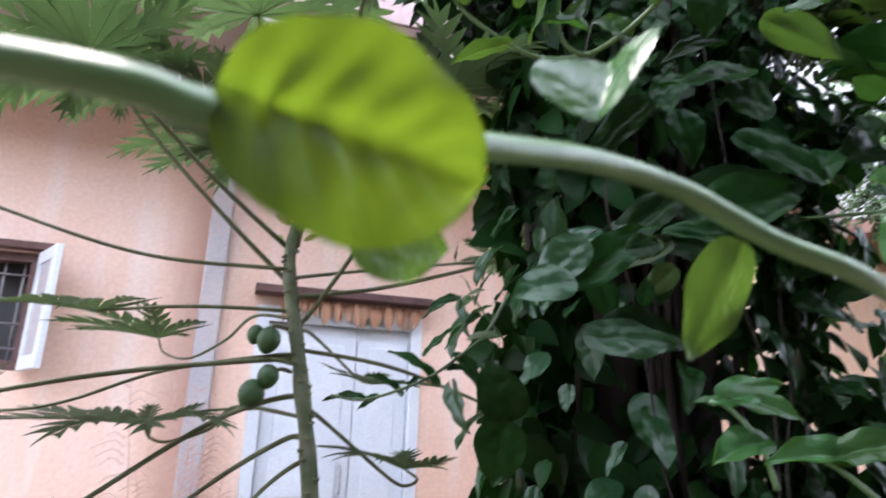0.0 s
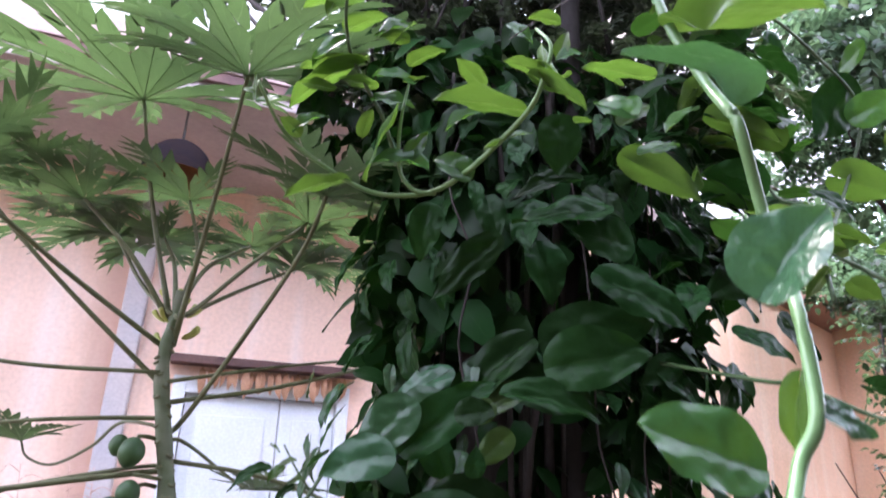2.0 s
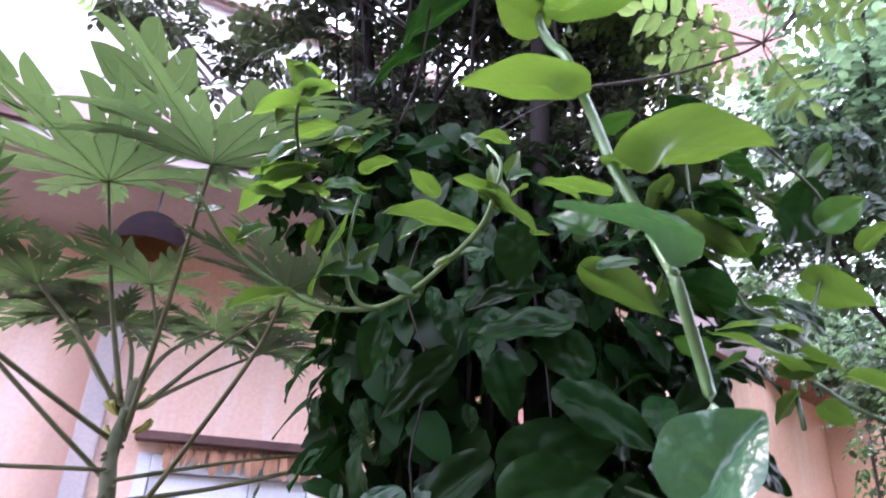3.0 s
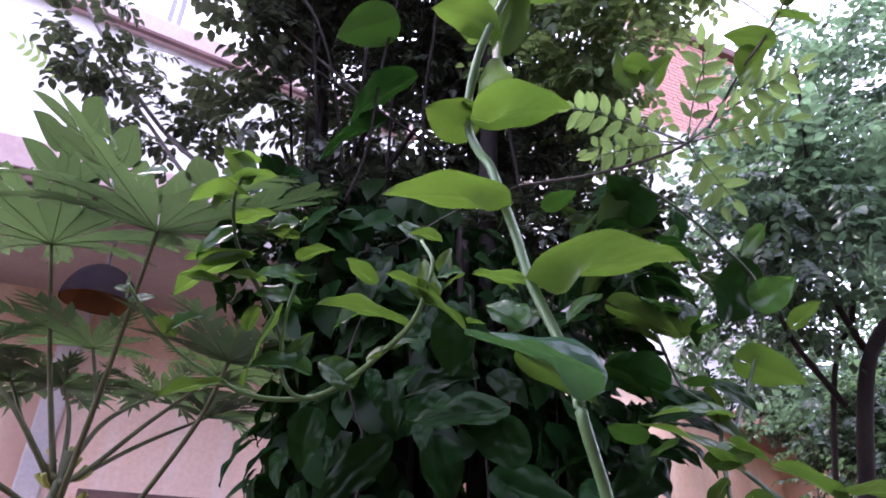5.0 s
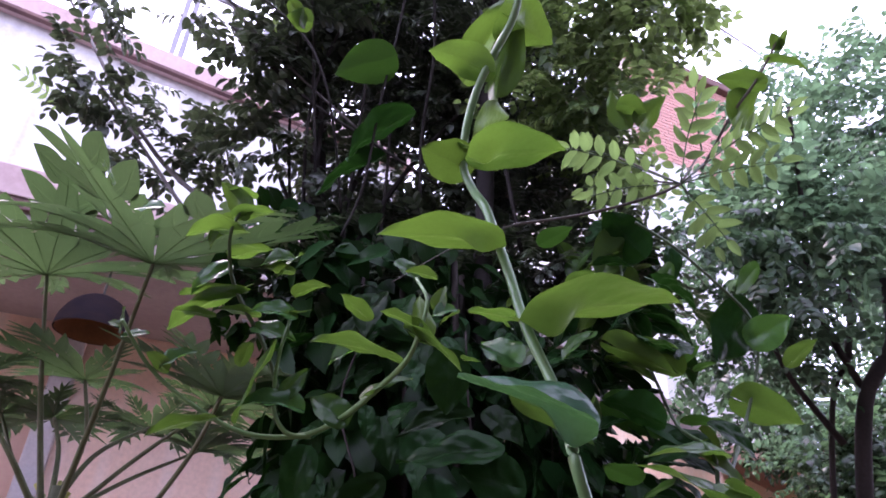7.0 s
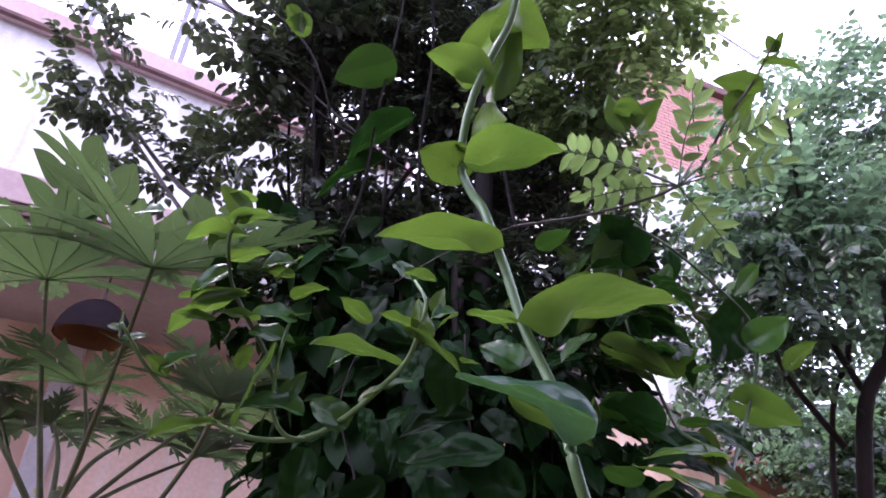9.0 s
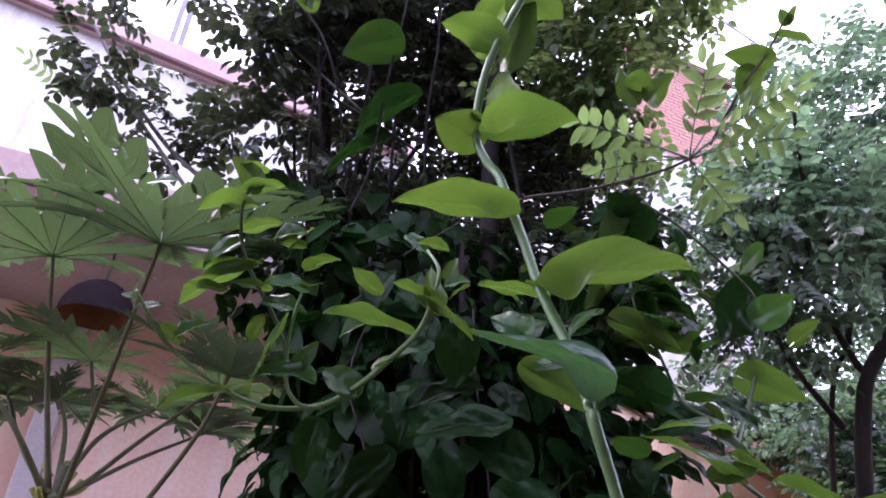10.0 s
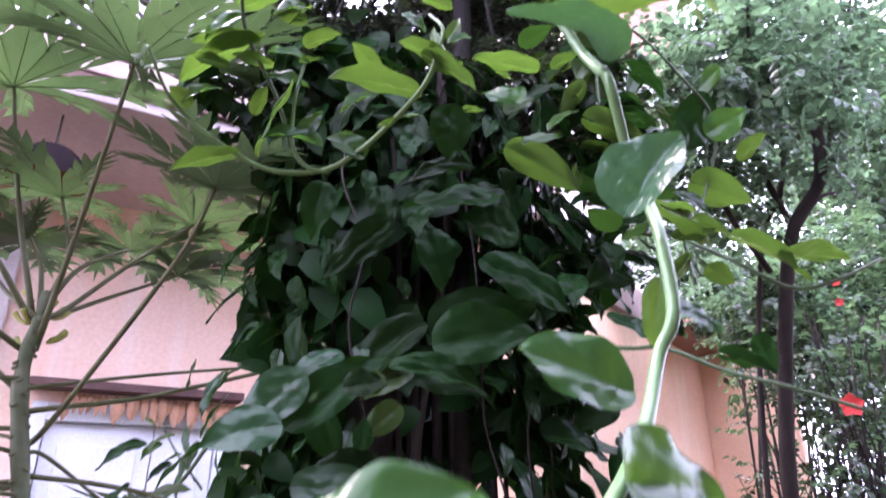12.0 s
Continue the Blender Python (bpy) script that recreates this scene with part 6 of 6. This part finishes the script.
def frond(end, start=(0.959, 0.606, 2.353), leaflet=0.045, pairs=7, owner=sprig):
    a, b = Vector(start), Vector(end)
    ln = (b - a).length
    pairs = max(4, min(pairs, int(ln * 0.68 / 0.021) + 1))
    way = (b - a).normalized()
    side = way.cross(Vector((0.15, 0.45, 0.9))).normalized()
    up = side.cross(way)
    tube("rachis", [a, (a + b) / 2 + up * 0.012, b], 0.0014, 0.0008, DARK_STEM, owner, 5, 4)
    spots = []
    for j in range(pairs):
        q = a + way * ln * (0.3 + 0.68 * j / (pairs - 1)) + up * 0.012 * math.sin(math.pi * (0.18 + 0.8 * j / pairs))
        s = 0.78 * leaflet * (0.75 + 0.4 * math.sin(math.pi * (j + 1) / (pairs + 1)))
        for sgn in ((-1, 1) if j < pairs - 1 else (0,)):
            d = (side * sgn * 0.9 + way * (0.45 if sgn else 1) - up * 0.15).normalized()
            spots.append((q, q + d * s, up + side * sgn * 0.35, 0.42))
    for b2, tip, fc, ratio in spots:
        vine_leaf(owner, b2, tip, fc, ratio, LEAFLET_SET, name="leaflet")


LEAFLET_SET = [blade_mesh("leaflet", CURRY, width=1.0, fold=0.25, curl=0.12, nu=4, nv=6, profile=oval_profile, lobe=0.0, seed=i) for i in range(3)]
for end in ((0.961, 0.534, 2.485), (1.098, 0.484, 2.472), (1.107, 0.529, 2.395), (0.791, 0.66, 2.401), (0.841, 0.679, 2.337), (1.056, 0.621, 2.284)):
    frond(end)
for start, end, leaflet in (((1.029, 0.614, 2.452), (0.981, 0.56, 2.529), 0.05), ((1.037, 0.623, 2.432), (1.136, 0.517, 2.493), 0.05), ((1.032, 0.636, 2.415), (1.145, 0.554, 2.428), 0.045), ((0.907, 0.677, 2.435), (0.811, 0.696, 2.43), 0.048), ((0.931, 0.685, 2.406), (0.857, 0.713, 2.372), 0.035), ((1.0, 0.64, 2.38), (1.06, 0.65, 2.29), 0.04)):
    tube("rachis", [(0.959, 0.606, 2.353), start], 0.0018, 0.0014, BROWN_STEM, sprig, 5, 4)
    frond(end, start, leaflet, 6)
# pale sprays out of the dark tree
spray = thing("curry_spray", "pale pinnate spray at the edge of a dark tree", "branch")
for start, end in (((-0.18, 2.06, 3.17), (-0.39, 2.06, 3.31)), ((0.40, 1.63, 3.34), (0.44, 1.6, 3.5)), ((0.44, 1.63, 3.36), (0.36, 1.62, 3.46)), ((0.24, 1.7, 3.42), (0.22, 1.66, 3.26))):
    frond(end, start, 0.05, 7, spray)

# flowering shrub tree with a dark forked trunk
hib = thing("hibiscus_tree", "dark forked garden tree with glossy leaves and red flowers", "tree", (0, 0, 0))
tube("trunk", [(2.85, 1.95, 0), (2.80, 1.88, 0.9), (2.784, 1.833, 1.54), (2.713, 1.693, 2.05), (2.69, 1.54, 2.53), (2.764, 1.414, 2.754), (2.78, 1.38, 3.0)], 0.034, 0.024, BARK, hib, 10)
tube("trunk", [(2.72, 1.95, 0), (2.70, 1.90, 1.2), (2.66, 1.78, 2.0), (2.634, 1.632, 2.53), (2.70, 1.56, 2.72)], 0.014, 0.009, BARK, hib, 9)
for pts in (
    [(2.76, 1.41, 2.75), (2.9, 1.35, 3.1), (3.1, 1.3, 3.6), (3.3, 1.2, 4.2)],
    [(2.70, 1.54, 2.6), (2.5, 1.5, 2.9), (2.3, 1.3, 3.2), (2.09, 1.117, 3.4)],
    [(2.70, 1.56, 2.72), (2.73, 1.5, 3.0), (2.75, 1.5, 3.5)],
    [(2.64, 1.63, 2.4), (2.4, 1.6, 2.6), (2.2, 1.5, 2.75)],
    [(2.69, 1.54, 2.53), (2.9, 1.5, 2.75), (3.2, 1.5, 2.85)],
):
    tube("branch", pts, 0.014, 0.006, BARK, hib, 7, 5)
pinnate_crown("crown", hib, TREE_LEAF, [
    ((2.75, 1.45, 3.65), (0.55, 0.4, 0.4), 3), ((2.80, 1.45, 3.15), (0.6, 0.4, 0.35), 3), ((2.4, 1.5, 3.15), (0.4, 0.4, 0.3), 2), ((3.15, 1.35, 4.0), (0.5, 0.4, 0.4), 2),
    ((2.15, 1.25, 2.95), (0.3, 0.25, 0.25), 1.2), ((2.35, 1.75, 2.68), (0.35, 0.25, 0.12), 0.8), ((3.9, 2.5, 2.75), (0.5, 0.35, 0.3), 1.0), ((3.4, 2.2, 2.75), (0.4, 0.35, 0.25), 0.8),
], 1000, 0.043, 6, 52, 0.19)
pinnate_crown("inner_crown", hib, TREE_LEAF, clumps(((1.95, 1.49, 3.06, 0.12), (2.23, 1.5, 3.03, 0.17), (2.21, 1.65, 2.8, 0.17), (2.54, 1.66, 2.76, 0.17), (2.35, 1.4, 3.3, 0.17))), 300, 0.034, 6, 54, 0.14)
shrub = thing("hibiscus_shrub", "twiggy green shrub with red hibiscus flowers", "shrub", (0, 0, 0))
rng = random.Random(9)
for i in range(40):
    x, y = rng.uniform(3.4, 4.4), rng.uniform(1.9, 2.6)
    fork = Vector((x + rng.uniform(-0.15, 0.15), y, rng.uniform(0.8, 1.3)))
    tube("twig", [(x, y, 0), fork, (x + rng.uniform(-0.35, 0.35), y - rng.uniform(0, 0.3), rng.uniform(1.8, 2.5))], 0.012, 0.004, BARK, shrub, 5, 4)
    for k in range(2):
        tube("twig", [fork, fork + Vector((rng.uniform(-0.2, 0.2), rng.uniform(-0.2, 0.1), 0.35)), fork + Vector((rng.uniform(-0.5, 0.5), rng.uniform(-0.3, 0.1), rng.uniform(0.6, 1.1)))], 0.007, 0.003, BARK, shrub, 5, 4)
pinnate_crown("crown", shrub, HAZY, [
    ((3.55, 2.1, 2.2), (0.5, 0.4, 0.3), 2), ((3.6, 2.1, 1.7), (0.55, 0.4, 0.4), 2.5), ((3.6, 2.2, 1.1), (0.6, 0.5, 0.5), 1.5),
], 470, 0.042, 4, 53)


def flower(at, size):
    """Open flower: an empty calyx holds five ruffled petals and a long stamen column."""
    petal = blade_data(width=0.95, fold=0.12, curl=0.3, wave=0.09, nu=6, nv=7, profile=round_profile, lobe=0.0, seed=int(size * 1000))
    head = blade_pose(at, Vector(at) + Vector((0.1, 0, 1)), (-0.8, -0.6, 0.1))
    calyx = tube("flower", [head @ Vector((0, 0, -0.5 * size)), head @ Vector((0, 0, -0.2 * size)), head @ Vector((0, 0, 0.05 * size))], 0.06 * size, 0.2 * size, DARK_STEM, shrub, 8, 3)
    for k in range(5):
        m = head @ pose(0, 0, 0, 0, 0, 72 * k) @ pose(0, 0, 0, 28, 0, 0) @ Matrix.Scale(size, 4)
        mesh_object("petal", [m @ q for q in petal[0]], petal[1], RED, calyx, True)
    tube("stamen", [head @ Vector((0, 0, 0)), head @ Vector((0.03 * size, 0, 0.5 * size)), head @ Vector((0.08 * size, 0, 0.9 * size))], 0.05 * size, 0.03 * size, BUD, calyx, 6, 3)


flower((3.22, 1.76, 1.92), 0.055)
flower((3.30, 1.74, 2.50), 0.02)
flower((3.29, 1.74, 2.40), 0.022)

hedge = thing("garden_hedge", "tangled green hedge behind the garden tree", "hedge", (0, 0, 0))
for i in range(18):
    x, y = rng.uniform(3.9, 6.5), rng.uniform(2.4, 3.0)
    tube("twig", [(x, y, 0), (x + rng.uniform(-0.2, 0.2), y, 1.2), (x + rng.uniform(-0.3, 0.3), y, 2.6)], 0.02, 0.006, BARK, hedge, 5, 4)
pinnate_crown("crown", hedge, HAZY, [
    ((4.6, 2.5, 2.4), (0.5, 0.4, 0.5), 2), ((5.2, 2.6, 2.9), (0.8, 0.5, 0.6), 2.5), ((4.3, 2.25, 1.7), (0.5, 0.4, 0.6), 0.7), ((6.6, 3.0, 3.0), (1.0, 0.6, 0.9), 2.5), ((5.4, 2.6, 1.6), (1.0, 0.5, 0.9), 0.8),
], 1150, 0.058, 4, 71)

pinnate_crown("lower_crown", hedge, HAZY, clumps(((4.68, 2.91, 2.93, 0.42), (4.80, 2.64, 3.26, 0.42), (4.90, 3.00, 2.64, 0.42))), 420, 0.052, 4, 72)

pinnate_crown("crown", shrub, HAZY, clumps(((3.55, 2.34, 2.53, 0.20), (3.80, 2.25, 2.47, 0.24), (3.62, 2.19, 2.70, 0.16))), 380, 0.042, 4, 73)

pinnate_crown("back_crown", hedge, HAZY, clumps(((4.10, 3.30, 3.04, 0.26), (4.27, 3.16, 2.90, 0.26), (4.44, 3.02, 2.84, 0.28), (4.13, 3.17, 3.26, 0.24), (4.36, 2.96, 3.08, 0.26), (4.56, 2.75, 3.02, 0.28), (3.88, 3.42, 3.34, 0.17))), 560, 0.048, 5, 74)

# woods beyond the garden
far = thing("far_trees", "hazy green trees beyond the garden", "trees", (0, 0, 0))
for x, y in ((7.5, 3.0), (9.5, 4.5), (6.3, 2.2)):
    tube("trunk", [(x, y, 0), (x + 0.1, y, 2.0), (x - 0.1, y, 4.0)], 0.12, 0.06, BARK, far, 8)
pinnate_crown("crown", far, HAZY, [
    ((7.5, 3.0, 5.6), (1.3, 1.2, 1.0), 3), ((6.3, 2.2, 4.6), (1.0, 0.9, 0.9), 2.5), ((9.5, 4.5, 6.0), (1.8, 1.5, 1.5), 3), ((8.0, 3.6, 3.4), (1.4, 1.2, 0.7), 2), ((6.0, 2.6, 3.3), (0.7, 0.7, 0.5), 1),
], 2200, 0.10, 5, 61)
